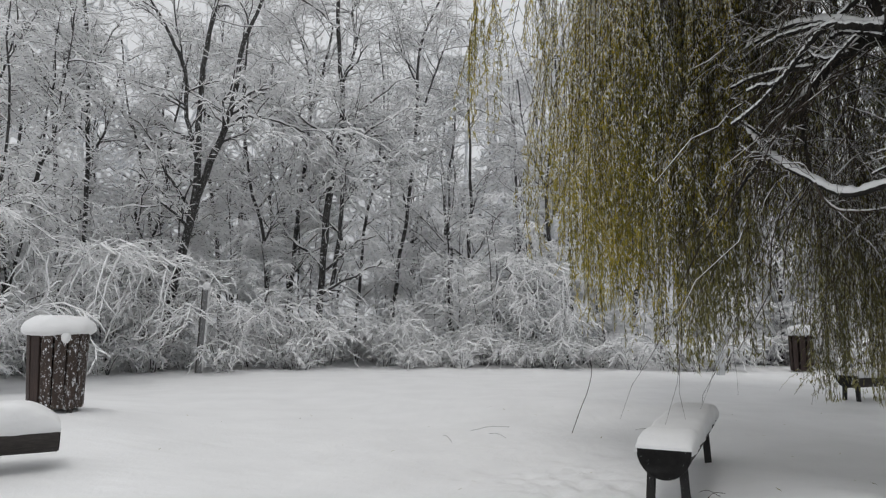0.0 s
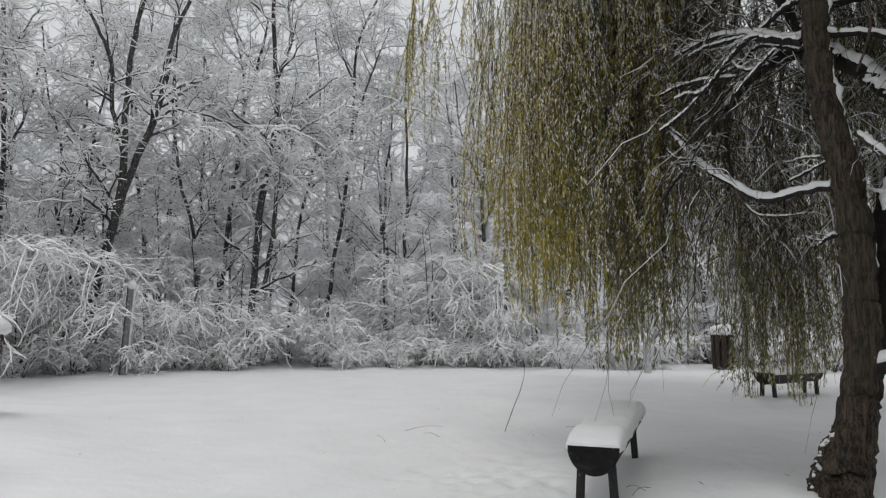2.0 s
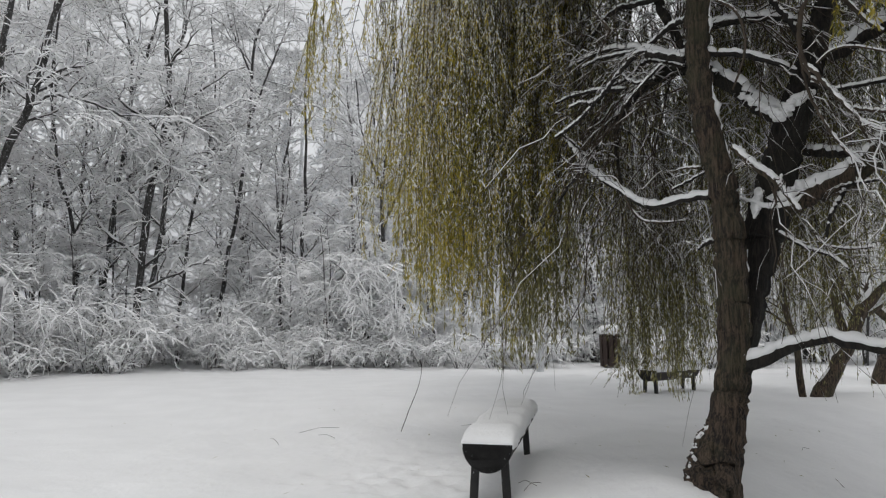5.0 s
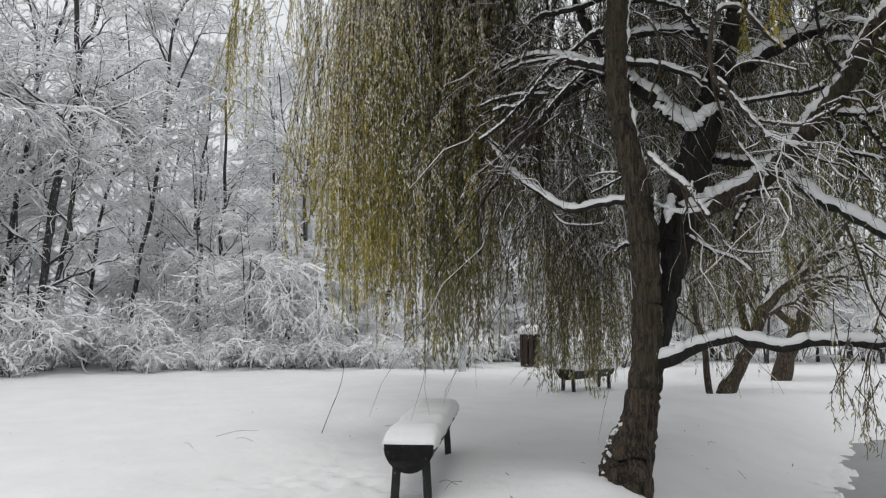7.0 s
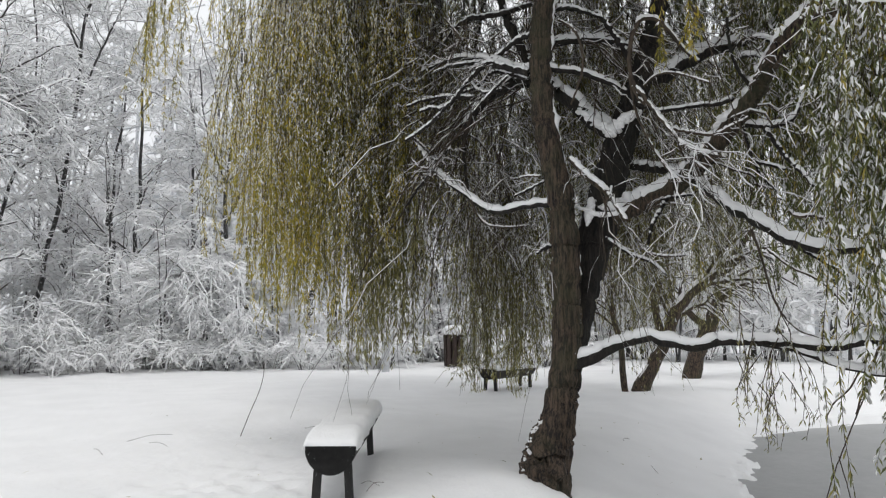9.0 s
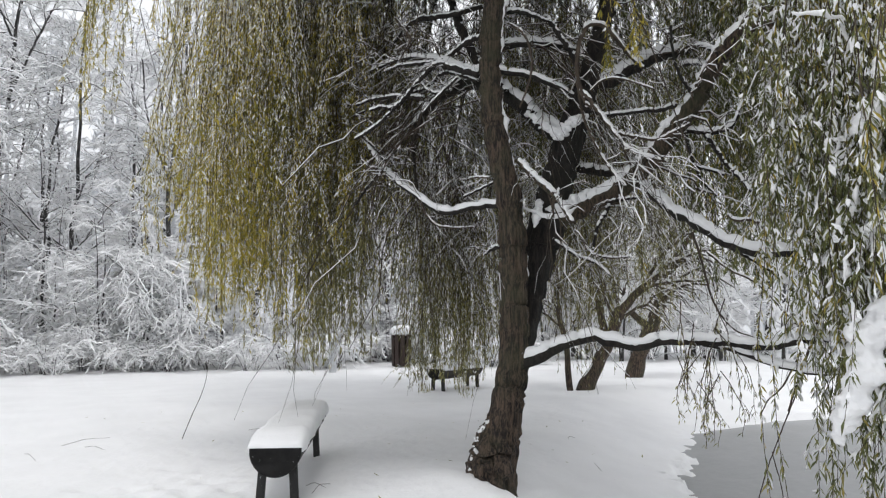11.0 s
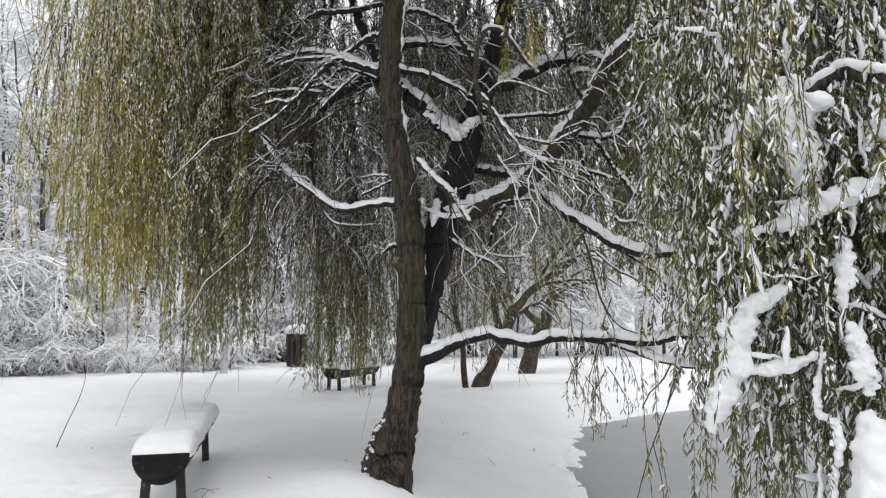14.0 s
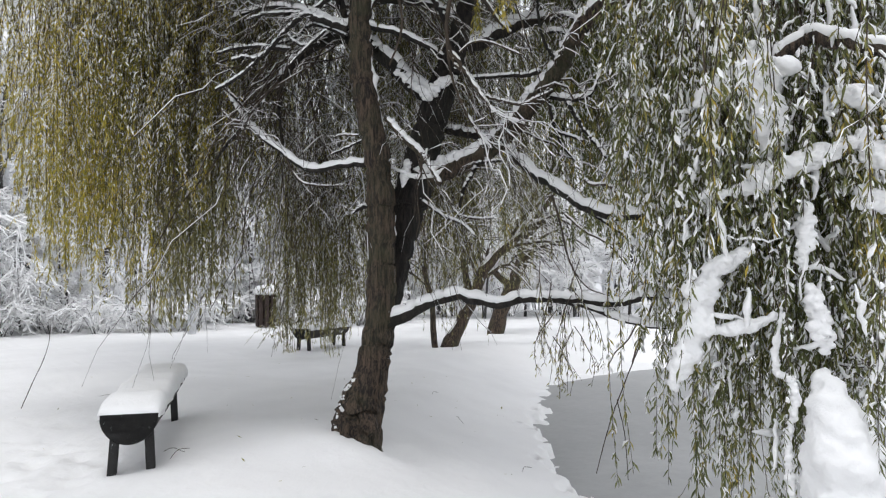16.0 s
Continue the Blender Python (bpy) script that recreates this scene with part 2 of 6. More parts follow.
def lying(rng, P, R, thick, gaps=0.15, sides=4, steep=0.25, cling=0.0):
    """Snow that lies along lines, thinner on steep stretches; cling: how far it wraps down round the twig."""
    T = unit(np.gradient(P, axis=1))
    flat = np.clip((np.sqrt(np.maximum(0, 1 - T[:, :, 2] ** 2)) - steep) / (1 - steep), 0, 1)
    size = thick * (rng.uniform(0.45, 1.6, R.shape) if cling else rng.uniform(0.6, 1.3, R.shape)) * (rng.random(R.shape) > gaps)
    rad = (R * 0.55 + size * 0.5) * np.minimum(1, flat * 1.6) * (size > 0)
    rad[:, 0] *= 0.75
    rad[:, -1] *= 0.7
    Q = P.copy()
    Q[:, :, 2] += R * 0.6 + rad * (0.6 - cling)
    return tubes(Q, rad + 0.0004, sides)


def smooth_line(points, n, rng=None, rough=0.0):
    """A limb of n points through a few (x, y, z, radius)."""
    pts = np.array(points, float)
    d = np.concatenate([[0], np.cumsum(np.linalg.norm(np.diff(pts[:, :3], axis=0), axis=1))])
    ext = np.vstack([2 * pts[0] - pts[1], pts, 2 * pts[-1] - pts[-2]])
    out = []
    for s in np.linspace(0, d[-1], n):
        k = min(np.searchsorted(d, s, side="right") - 1, len(pts) - 2)
        w = (s - d[k]) / (d[k + 1] - d[k])
        a, b, c, e = ext[k], ext[k + 1], ext[k + 2], ext[k + 3]
        out.append(0.5 * (2 * b + (c - a) * w + (2 * a - 5 * b + 4 * c - e) * w ** 2 + (3 * b - a - 3 * c + e) * w ** 3))
    out = np.array(out)
    if rng is not None:
        wob = rng.normal(size=(n, 3)) * rough
        out[:, :3] += wob * np.minimum(out[:, 3:4] * 4, 0.12)
        out[:, 3] *= 1 + rng.normal(size=n) * 0.05
    out[:, 3] = np.maximum(out[:, 3], 0.002)
    return out[None, :, :3], out[None, :, 3]


# ---- ground: one sheet of snow with the pond's hollow ----
def hollow(x, y):
    """How far inside the pond's shore a place lies, in metres."""
    s1 = 0.68 * (x - 4.66) - 0.733 * (y - 4.02)
    s2 = -0.2 * (x - 11.1) - 0.98 * (y - 8.8)
    s3 = 26.0 - x + 0.3 * y
    s5 = x - 3.9 + 0.1 * y
    s4 = y + 9.0
    k = 0.8
    s = -k * np.log(sum(np.exp(-np.clip(q, -60, 60) / k) for q in (s1, s2, s3, s4, s5)))
    return s


def ragged(x, y):
    """The uneven lip of the shore."""
    return 0.09 * np.sin(2.1 * x + 1.2 * y) * np.sin(1.3 * y + 0.4) + 0.07 * np.sin(7.3 * x - 2.1 * np.sin(3 * y)) * np.sin(6.1 * y + 1.9 * np.sin(4 * x)) + 0.10 * np.sin(15 * x + 2 * np.sin(9 * y)) * np.sin(13 * y + 2 * np.sin(7 * x))


def ground_z(x, y):
    x, y = np.asarray(x, float), np.asarray(y, float)
    z = 0.45 * np.exp(-(((x + 5.6) / 2.6) ** 2 + ((y - 7.6) / 2.8) ** 2))
    z = z + 0.10 * np.exp(-(((x - 3.0) / 2.0) ** 2 + ((y - 10.5) / 1.6) ** 2))
    z = z + 0.03 * np.sin(0.8 * x + 0.4) * np.sin(0.6 * y + 1.0) + 0.015 * np.sin(2.3 * x + 1.3 * y) + 0.012 * np.sin(3.7 * y - 1.9 * x)
    far = np.clip((np.hypot(x, y) - 22) / 30, 0, 1)
    z = z + 0.5 * far * np.clip(1 - (x - 4) / 14, 0, 1)
    s = np.clip(hollow(x, y), -40, 12)
    bank = np.clip((s + 1.7) / 1.7, 0, 1)
    z = z - 0.40 * bank ** 1.5 * (3 - 2 * bank) ** 0.5
    z = z + 0.12 * np.exp(-(((x - 2.9) / 1.5) ** 2 + ((y - 5.1) / 1.4) ** 2))
    z = z + 0.10 * np.exp(-(((x - 2.86) / 0.30) ** 2 + ((y - 4.72) / 0.45) ** 2)) - 0.05 * np.exp(-(((x - 3.5) / 0.3) ** 2 + ((y - 4.4) / 0.4) ** 2))
    s = s + ragged(x, y)
    z = np.where(s > 0, np.minimum(z, -0.42 - np.minimum(0.8, 0.9 * s)), z)
    # crumbled snow where someone has walked
    trod = np.exp(-(((x - 1.1) / 0.75) ** 2 + ((y - 6.2) / 0.8) ** 2) ** 2)
    z = z + 0.014 * trod * np.sin(9 * x + 3 * np.sin(5 * y)) * np.sin(8 * y + 2.5 * np.sin(7 * x + 1)) + 0.012 * trod * np.sin(23 * x + 2 * np.sin(17 * y)) * np.sin(19 * y + 2 * np.sin(21 * x))
    for fx, fy, fr, fd in DIPS:
        d2 = ((x - fx) ** 2 + (y - fy) ** 2) / fr ** 2
        z = z - fd * 0.48 * np.exp(-d2 ** 1.2)
    return z


# trodden places beside the bench
DIPS = [(0.46, 6.73, 0.12, 0.09), (0.91, 5.80, 0.10, 0.10), (1.40, 6.44, 0.10, 0.09), (1.18, 6.1, 0.11, 0.09), (1.77, 7.5, 0.13, 0.07), (0.62, 6.78, 0.09, 0.06), (1.3, 6.75, 0.09, 0.07),
        (1.5, 7.0, 0.12, 0.07), (1.25, 5.35, 0.14, 0.09), (2.05, 7.4, 0.2, 0.05), (0.2, 6.3, 0.09, 0.05), (1.0, 5.2, 0.10, 0.09), (3.0, 4.45, 0.3, -0.05), (3.45, 4.5, 0.2, 0.09), (1.05, 6.45, 0.08, 0.09), (1.62, 5.75, 0.09, 0.10), (1.5, 6.05, 0.08, 0.09), (0.75, 6.45, 0.08, 0.08), (1.36, 5.6, 0.1, 0.08), (0.6, 6.2, 0.08, 0.07), (1.22, 7.25, 0.09, 0.05), (0.85, 6.15, 0.08, 0.06)]


def spaced(lo, hi, step, outer):
    core = np.arange(lo, hi, step)
    grow = np.cumsum(step * 1.07 ** np.arange(1, 140))
    grow = grow[grow < outer]
    return np.concatenate([lo - grow[::-1], core, core[-1] + grow])


gx, gy = spaced(-1, 7.2, 0.045, 900), spaced(2.0, 9.2, 0.045, 900)
X, Y = np.meshgrid(gx, gy, indexing="ij")
Z = ground_z(X, Y)
grain = np.random.default_rng(4)
Z += grain.normal(size=Z.shape) * 0.0035 * (np.hypot(X, Y) < 26)
i, j = np.meshgrid(np.arange(len(gx) - 1), np.arange(len(gy) - 1), indexing="ij")
a = (i * len(gy) + j).ravel()
quads = np.stack([a, a + len(gy), a + len(gy) + 1, a + 1], -1)
ground = new("ground", mesh_from("ground", np.stack([X, Y, Z], -1).reshape(-1, 3), quads, [SNOW_GROUND]))
tagged(ground, "deep fresh snow over park lawn, trodden beside the bench", "snow", kind="structure")
GROUND_Z = lambda x, y: float(ground_z(x, y))

pv = [(2.0, -11), (30, -11), (30, 14), (2.0, 14)]
pond = new("water", mesh_from("water", [(x, y, -0.5) for x, y in pv], [[0, 1, 2, 3]], [ICE]))
tagged(pond, "grey half-frozen pond with thin slush on it", "pond", kind="structure")


# ---- forest ----
def forest_tree_parts(rng, height, stems, per1, per2, per3, lean, droop, low):
    """Lines of one bare tree: stems, boughs, branches and twigs."""
    lines = []
    for k in range(stems):
        az = rng.uniform(0, 6.28)
        tilt = lean * rng.uniform(0.4, 1.2)
        n = 12
        q = np.linspace(0, 1, n)
        h = height * rng.uniform(0.8, 1.1)
        x = np.cos(az) * (0.12 * (stems > 1) + tilt * h * q ** 1.3) + np.cumsum(rng.normal(size=n)) * 0.11
        y = np.sin(az) * (0.12 * (stems > 1) + tilt * h * q ** 1.3) + np.cumsum(rng.normal(size=n)) * 0.11
        P = np.stack([x - x[0] + 0.12 * np.cos(az), y - y[0] + 0.12 * np.sin(az), -0.25 + (h + 0.25) * q], -1)
        lines.append((P, 0.0075 * height * rng.uniform(0.75, 1.1) * (1 - 0.82 * q)))
    P0, R0 = np.stack([p for p, r in lines]), np.stack([r for p, r in lines])
    P1, R1 = shoots(rng, P0, R0, per1, low, 0.98, height * 0.30, (0.6, 1.15), 0.25, droop, 8, 0.5, 0.017, 0.09, 0.5, 0.8)
    P2, R2 = sprays(rng, P1, R1, per2, 0.12, 1.0, height * 0.105, (0.6, 1.0), 0.05, droop * 2 + 0.12, 5, 0.6, 0.010)
    P3, R3 = sprays(rng, P2, R2, per3, 0.12, 1.0, height * 0.042, (0.6, 1.0), 0.05, 0.2, 3, 0.6, 0.006)
    return (P0, R0), (P1, R1), (P2, R2), (P3, R3)


def forest_tree(name, seed, height=15, stems=1, per1=16, per2=9, per3=7, lean=0.06, bark=None, label="", low=0.14, fine=0.013, droop=0.05, load=0.04):
    rng = np.random.default_rng(seed)
    (P0, R0), (P1, R1), (P2, R2), (P3, R3) = forest_tree_parts(rng, height, stems, per1, per2, per3, lean, droop, low)
    e = base(name, 0, 0, 0, 0, label, "tree")
    v, f = tubes(P0, R0, 7)
    child("trunk", mesh_from("trunk", v, f, [bark]), e)
    v, f, m = joined([(*tubes(P1, R1, 4), 0), (*tubes(P2, R2, 3), 0)])
    child("branchwork", mesh_from("branchwork", v, f, [bark]), e)["kind"] = "stuff"
    v, f, m = joined([(*lying(rng, P0, R0 * 0.6, 0.05, 0.3, 4, 0.2), 0), (*lying(rng, P1, R1, load * 1.1, 0.08, 4, 0.25, 0.15), 0), (*lying(rng, P2, R2, load * 0.75, 0.06, 3, 0.1, 0.15), 0),
                      (*lying(rng, P3, R3, fine * 2.7, 0.05, 3, 0.0, 0.5), 0)])
    child("snow", mesh_from("snow", v, f, [SNOW_FAR]), e, "fresh snow along every twig")["kind"] = "stuff"
    return e


def snowy_shrub(name, seed, height=2.4, stems=9, per1=8, per2=7, label=""):
    rng = np.random.default_rng(seed)
    az = rng.uniform(0, 6.28, stems)
    q = np.linspace(0, 1, 8)
    h = height * rng.uniform(0.7, 1.2, stems)[:, None]
    reach = (height * rng.uniform(0.3, 0.9, stems))[:, None]
    out = reach * q ** 1.4
    P0 = np.stack([np.cos(az)[:, None] * (0.1 + out), np.sin(az)[:, None] * (0.1 + out), -0.1 + h * (q - 0.5 * q ** 3) * 1.4], -1)
    R0 = 0.016 * np.ones((stems, 1)) * (1 - 0.75 * q)[None]
    P1, R1 = sprays(rng, P0, R0, per1, 0.08, 1, height * 0.50, (0.5, 1.0), 0.1, 0.4, 6, 0.6, 0.008, 0.3, 0.4, 0.9)
    P2, R2 = sprays(rng, P1, R1, per2, 0.08, 1, height * 0.17, (0.5, 1.0), 0.1, 0.3, 3, 0.6, 0.005, 0.35, 0.4, 0.9)
    e = base(name, 0, 0, 0, 0, label, "shrub")
    v, f, m = joined([(*tubes(P0, R0, 4), 0), (*tubes(P1, R1, 3), 0)])
    child("stemwork", mesh_from("stemwork", v, f, [BARK_WOOD]), e)["kind"] = "stuff"
    v, f, m = joined([(*lying(rng, P0, R0, 0.05, 0.08, 4, 0.05), 0), (*lying(rng, P1, R1, 0.030, 0.06, 3, 0.05, 0.2), 0), (*lying(rng, P2, R2, 0.024, 0.05, 3, 0.0, 0.4), 0)])
    child("snow", mesh_from("snow", v, f, [SNOW_FAR]), e, "heavy snow bending the twigs")["kind"] = "stuff"
    return e


WOOD_LABEL = "bare forest tree with dark trunk and snow on every twig"
kinds = [forest_tree("forest_tree", 11, 16, 1, 24, 9, 6, 0.05, BARK_WOOD, WOOD_LABEL),
         forest_tree("forest_tree", 12, 15, 2, 13, 9, 6, 0.13, BARK_WOOD, "forked forest tree with dark trunk and snow on twigs"),
         forest_tree("forest_tree", 13, 18, 1, 24, 9, 6, 0.03, BARK_WOOD, WOOD_LABEL),
         forest_tree("forest_tree", 14, 14, 1, 24, 9, 6, 0.10, BARK_WOOD, "leaning forest tree with dark trunk and snow on twigs"),
         forest_tree("forest_tree", 15, 13, 2, 13, 9, 6, 0.10, BARK_WOOD, "forked forest tree with dark trunk and snow on twigs", 0.1)]


def polar(az, r):
    return r * math.sin(radians(az)), r * math.cos(radians(az))


def stand(ob, az, r, turn, size=1.0, first=False):
    x, y = polar(az, r)
    sunk = 0.24 * size if ob.name.startswith("snowy_shrub") else 0.0
    m = pose(x, y, GROUND_Z(x, y) - sunk, 0, 0, turn) @ Matrix.Diagonal((size, size, size, 1))
    if first:
        ob.matrix_basis = m
        return ob
    return copy_thing(ob, m)



def edge_tree_of(limbs, seed, label, twigs=12):
    """A tree of the wood's edge from the lines of its stems and boughs, with grown branches and twigs."""
    rng = np.random.default_rng(seed)
    x, y = limbs[0][0][:2]
    e = base("forest_tree", x, y, 0, 0, label, "tree")
    o = np.array([x, y, 0])
    lines = []
    for k, pts in enumerate(limbs):
        if k == 0:
            pts = [(x, y, -0.4, pts[0][3] * 1.2)] + [p for p in pts if p[2] > 0.3]
        P, R = smooth_line([(*p[:3], p[3] * 0.55) for p in pts], 24, rng, 0.12)
        P = P - o
        v, f = tubes(P, R, 7)
        ob = child("trunk" if k == 0 else "bough", mesh_from("trunk", v, f, [BARK_WOOD]), e)
        v, f = lying(rng, P, R * 0.8, 0.05, 0.1, 5, 0.12)
        child("snow", mesh_from("snow", v, f, [SNOW_FAR]), ob)
        lines.append((P, R))
    P0, R0 = np.concatenate([p for p, r in lines]), np.concatenate([r for p, r in lines])
    P1, R1 = shoots(rng, P0, R0, twigs, 0.12, 1.0, 3.0, (0.6, 1.2), 0.2, 0.12, 8, 0.5, 0.017, 0.09, 0.3, 0.8)
    P2, R2 = sprays(rng, P1, R1, 9, 0.1, 1.0, 1.35, (0.6, 1.0), 0.05, 0.2, 5, 0.6, 0.010)
    P3, R3 = sprays(rng, P2, R2, 7, 0.1, 1.0, 0.5, (0.6, 1.0), 0.05, 0.2, 3, 0.6, 0.006)
    v, f, m = joined([(*tubes(P1, R1, 4), 0), (*tubes(P2, R2, 3), 0)])
    child("branchwork", mesh_from("branchwork", v, f, [BARK_WOOD]), e)["kind"] = "stuff"
    v, f, m = joined([(*lying(rng, P1, R1, 0.045, 0.08, 4, 0.25, 0.15), 0), (*lying(rng, P2, R2, 0.032, 0.08, 3, 0.1, 0.15), 0), (*lying(rng, P3, R3, 0.032, 0.08, 3, 0.0, 0.5), 0)])
    child("snow", mesh_from("snow", v, f, [SNOW_FAR]), e, "fresh snow along every twig")["kind"] = "stuff"
    return e


edge_tree_of([[(-8.16, 20.43, -0.15, 0.196), (-8.02, 20.48, 1.89, 0.214), (-7.72, 20.60, 3.57, 0.232), (-7.53, 20.67, 4.60, 0.232), (-7.43, 20.71, 5.99, 0.179), (-7.45, 20.70, 7.74, 0.161), (-7.36, 20.73, 9.54, 0.143), (-7.05, 20.84, 11.42, 0.116), (-6.87, 20.90, 13.32, 0.071)],
              [(-7.50, 20.68, 4.69, 0.196), (-7.15, 20.80, 6.01, 0.196), (-6.72, 20.95, 7.37, 0.179), (-6.44, 21.04, 8.57, 0.152), (-6.29, 21.08, 10.05, 0.125), (-5.75, 21.24, 11.61, 0.089), (-5.19, 21.38, 13.40, 0.054)],
              [(-7.43, 20.71, 6.16, 0.125), (-7.79, 20.58, 7.71, 0.116), (-7.86, 20.55, 8.94, 0.107), (-8.32, 20.37, 10.11, 0.089), (-8.92, 20.11, 11.25, 0.062)],
              [(-6.77, 20.93, 7.24, 0.080), (-6.22, 21.10, 7.72, 0.071), (-5.40, 21.33, 7.72, 0.062), (-4.37, 21.56, 7.37, 0.045)]],
             200, "dark forked tree with several snow-lined stems at the wood's edge")
edge_tree_of([[(-4.13, 22.63, -0.22, 0.187), (-4.00, 22.65, 1.95, 0.196), (-3.87, 22.67, 3.98, 0.205), (-3.77, 22.69, 5.48, 0.205), (-3.47, 22.74, 7.02, 0.187), (-3.38, 22.75, 8.77, 0.149), (-3.52, 22.73, 10.53, 0.131), (-3.59, 22.72, 12.33, 0.112), (-3.39, 22.75, 14.38, 0.075)],
              [(-3.46, 22.74, 6.92, 0.131), (-3.01, 22.80, 7.38, 0.103), (-2.45, 22.87, 7.58, 0.084), (-1.75, 22.93, 7.71, 0.056)],
              [(-3.66, 22.71, 2.31, 0.131), (-3.42, 22.74, 4.17, 0.131), (-3.32, 22.76, 5.69, 0.112), (-3.06, 22.80, 7.42, 0.075), (-2.76, 22.83, 9.58, 0.056)],
              [(-3.41, 22.75, 9.35, 0.093), (-2.96, 22.81, 10.76, 0.075), (-3.07, 22.79, 11.96, 0.065), (-2.61, 22.85, 13.62, 0.047)]],
             201, "tall dark tree with one bent bough at the wood's edge")
edge_tree_of([[(-5.36, 23.39, -0.28, 0.136), (-5.12, 23.45, 2.73, 0.136), (-4.93, 23.49, 5.04, 0.136), (-4.73, 23.53, 6.82, 0.127), (-4.61, 23.55, 8.62, 0.117), (-4.15, 23.64, 10.28, 0.088), (-3.88, 23.68, 11.96, 0.058)],
              [(-4.87, 23.50, 5.43, 0.088), (-4.54, 23.57, 6.04, 0.078), (-3.79, 23.70, 6.30, 0.058)],
              [(-4.61, 23.55, 8.62, 0.068), (-4.72, 23.53, 10.24, 0.058), (-5.23, 23.42, 12.05, 0.049)]],
             202, "slender dark tree with snow along its boughs")
edge_tree_of([[(-3.12, 24.80, 0.81, 0.101), (-2.91, 24.83, 3.62, 0.101), (-2.73, 24.85, 5.26, 0.091), (-2.38, 24.89, 6.92, 0.071), (-2.16, 24.91, 9.47, 0.051), (-2.39, 24.89, 12.06, 0.041)],
              [(-2.54, 24.87, 6.09, 0.061), (-1.73, 24.94, 6.94, 0.051), (-1.33, 24.96, 8.42, 0.030)]],
             203, "thin leaning young tree in the wood")
edge_tree_of([[(-1.88, 24.93, 0.01, 0.132), (-1.64, 24.95, 3.22, 0.132), (-1.35, 24.96, 4.86, 0.122), (-1.05, 24.98, 7.58, 0.101), (-0.96, 24.98, 9.93, 0.091), (-0.82, 24.99, 11.66, 0.081), (-0.09, 25.00, 13.43, 0.061)],
              [(-1.02, 24.98, 8.43, 0.071), (-0.29, 25.00, 10.58, 0.061), (0.34, 25.00, 12.33, 0.041)],
              [(-0.96, 24.98, 10.14, 0.061), (-1.77, 24.94, 12.08, 0.051), (-1.99, 24.92, 13.84, 0.041)]],
             204, "thin dark tree with a forked top")
edge_tree_of([[(-10.54, 20.44, -0.07, 0.131), (-10.58, 20.42, 3.72, 0.131), (-10.62, 20.40, 6.26, 0.121), (-10.72, 20.35, 8.86, 0.112), (-10.90, 20.25, 11.14, 0.084), (-11.10, 20.14, 12.71, 0.056)],
              [(-10.61, 20.41, 6.09, 0.065), (-10.19, 20.62, 7.37, 0.056), (-9.91, 20.75, 9.19, 0.047)],
              [(-10.69, 20.36, 7.64, 0.065), (-11.20, 20.09, 8.94, 0.056), (-11.65, 19.83, 10.41, 0.037)]],
             205, "straight dark trunk with snow-loaded side boughs")
edge_tree_of([[(-5.90, 23.26, 0.10, 0.117), (-5.95, 23.25, 3.66, 0.107), (-6.46, 23.11, 5.95, 0.088), (-6.79, 23.02, 8.46, 0.068), (-6.69, 23.05, 11.27, 0.049)],
              [(-6.02, 23.23, 4.04, 0.068), (-5.46, 23.37, 5.41, 0.058), (-5.12, 23.45, 6.80, 0.039)]],
             206, "crooked young tree with snow on its twigs")
edge_tree_of([[(3.69, 23.71, -0.30, 0.136), (3.68, 23.72, 3.13, 0.127), (3.60, 23.73, 6.07, 0.107), (3.97, 23.67, 9.07, 0.088), (3.92, 23.68, 11.95, 0.058)],
              [(3.65, 23.72, 4.69, 0.068), (4.41, 23.59, 6.63, 0.058)],
              [(3.63, 23.72, 5.87, 0.068), (2.89, 23.82, 7.90, 0.058), (2.62, 23.86, 9.95, 0.039)]],
             207, "dark trunk behind the willow's hanging shoots")
edge_tree_of([[(-9.19, 21.09, -0.12, 0.121), (-8.95, 21.19, 1.91, 0.112), (-9.07, 21.14, 3.45, 0.093), (-9.37, 21.00, 4.65, 0.084), (-9.29, 21.04, 6.24, 0.065), (-9.73, 20.84, 8.14, 0.047), (-9.96, 20.73, 10.27, 0.037)],
              [(-8.43, 21.40, 3.13, 0.075), (-9.09, 21.13, 2.93, 0.075)],
              [(-9.07, 21.14, 3.45, 0.075), (-8.65, 21.31, 5.05, 0.065), (-8.57, 21.34, 6.85, 0.047)]],
             208, "crooked slender tree among snowy shrubs")

rng = random.Random(5)
used = set()
# the trees that stand out at the wood's edge: kind, bearing, distance, turn, size
FRONT = [(1, -17, 28.0, 150, 0.95), (0, -30, 25, 40, 0.9), (3, -12, 29.0, 200, 1.0), (2, -4.8, 31, 80, 0.8), (3, 3.0, 27, 290, 0.9),
         (1, -24.0, 26, 250, 0.9), (4, 0.8, 28.5, 10, 1.0), (2, -33, 24, 60, 0.9), (0, 10.5, 26, 10, 0.9), (3, 15, 26, 80, 0.95), (1, 20, 27, 180, 0.95),
         (0, 25.5, 26, 220, 0.9), (4, 29.5, 28, 0, 0.9), (2, 33.5, 29, 130, 0.85), (1, -34.5, 21, 20, 0.9), (3, 37, 31, 40, 0.95), (0, 41, 30, 140, 0.9), (2, 45.5, 31, 250, 0.9), (4, 50, 30, 330, 0.95), (1, 55, 31, 100, 0.95),
         (4, -27.5, 27, 200, 0.85), (3, -20.5, 29, 20, 0.95), (0, -14.5, 26.5, 300, 0.8), (2, -9.0, 33, 10, 0.85), (4, -2.5, 29.5, 120, 0.9), (0, 6.0, 29, 230, 0.9), (1, 9.0, 31, 60, 0.95), (4, 2.2, 33, 260, 0.95)]
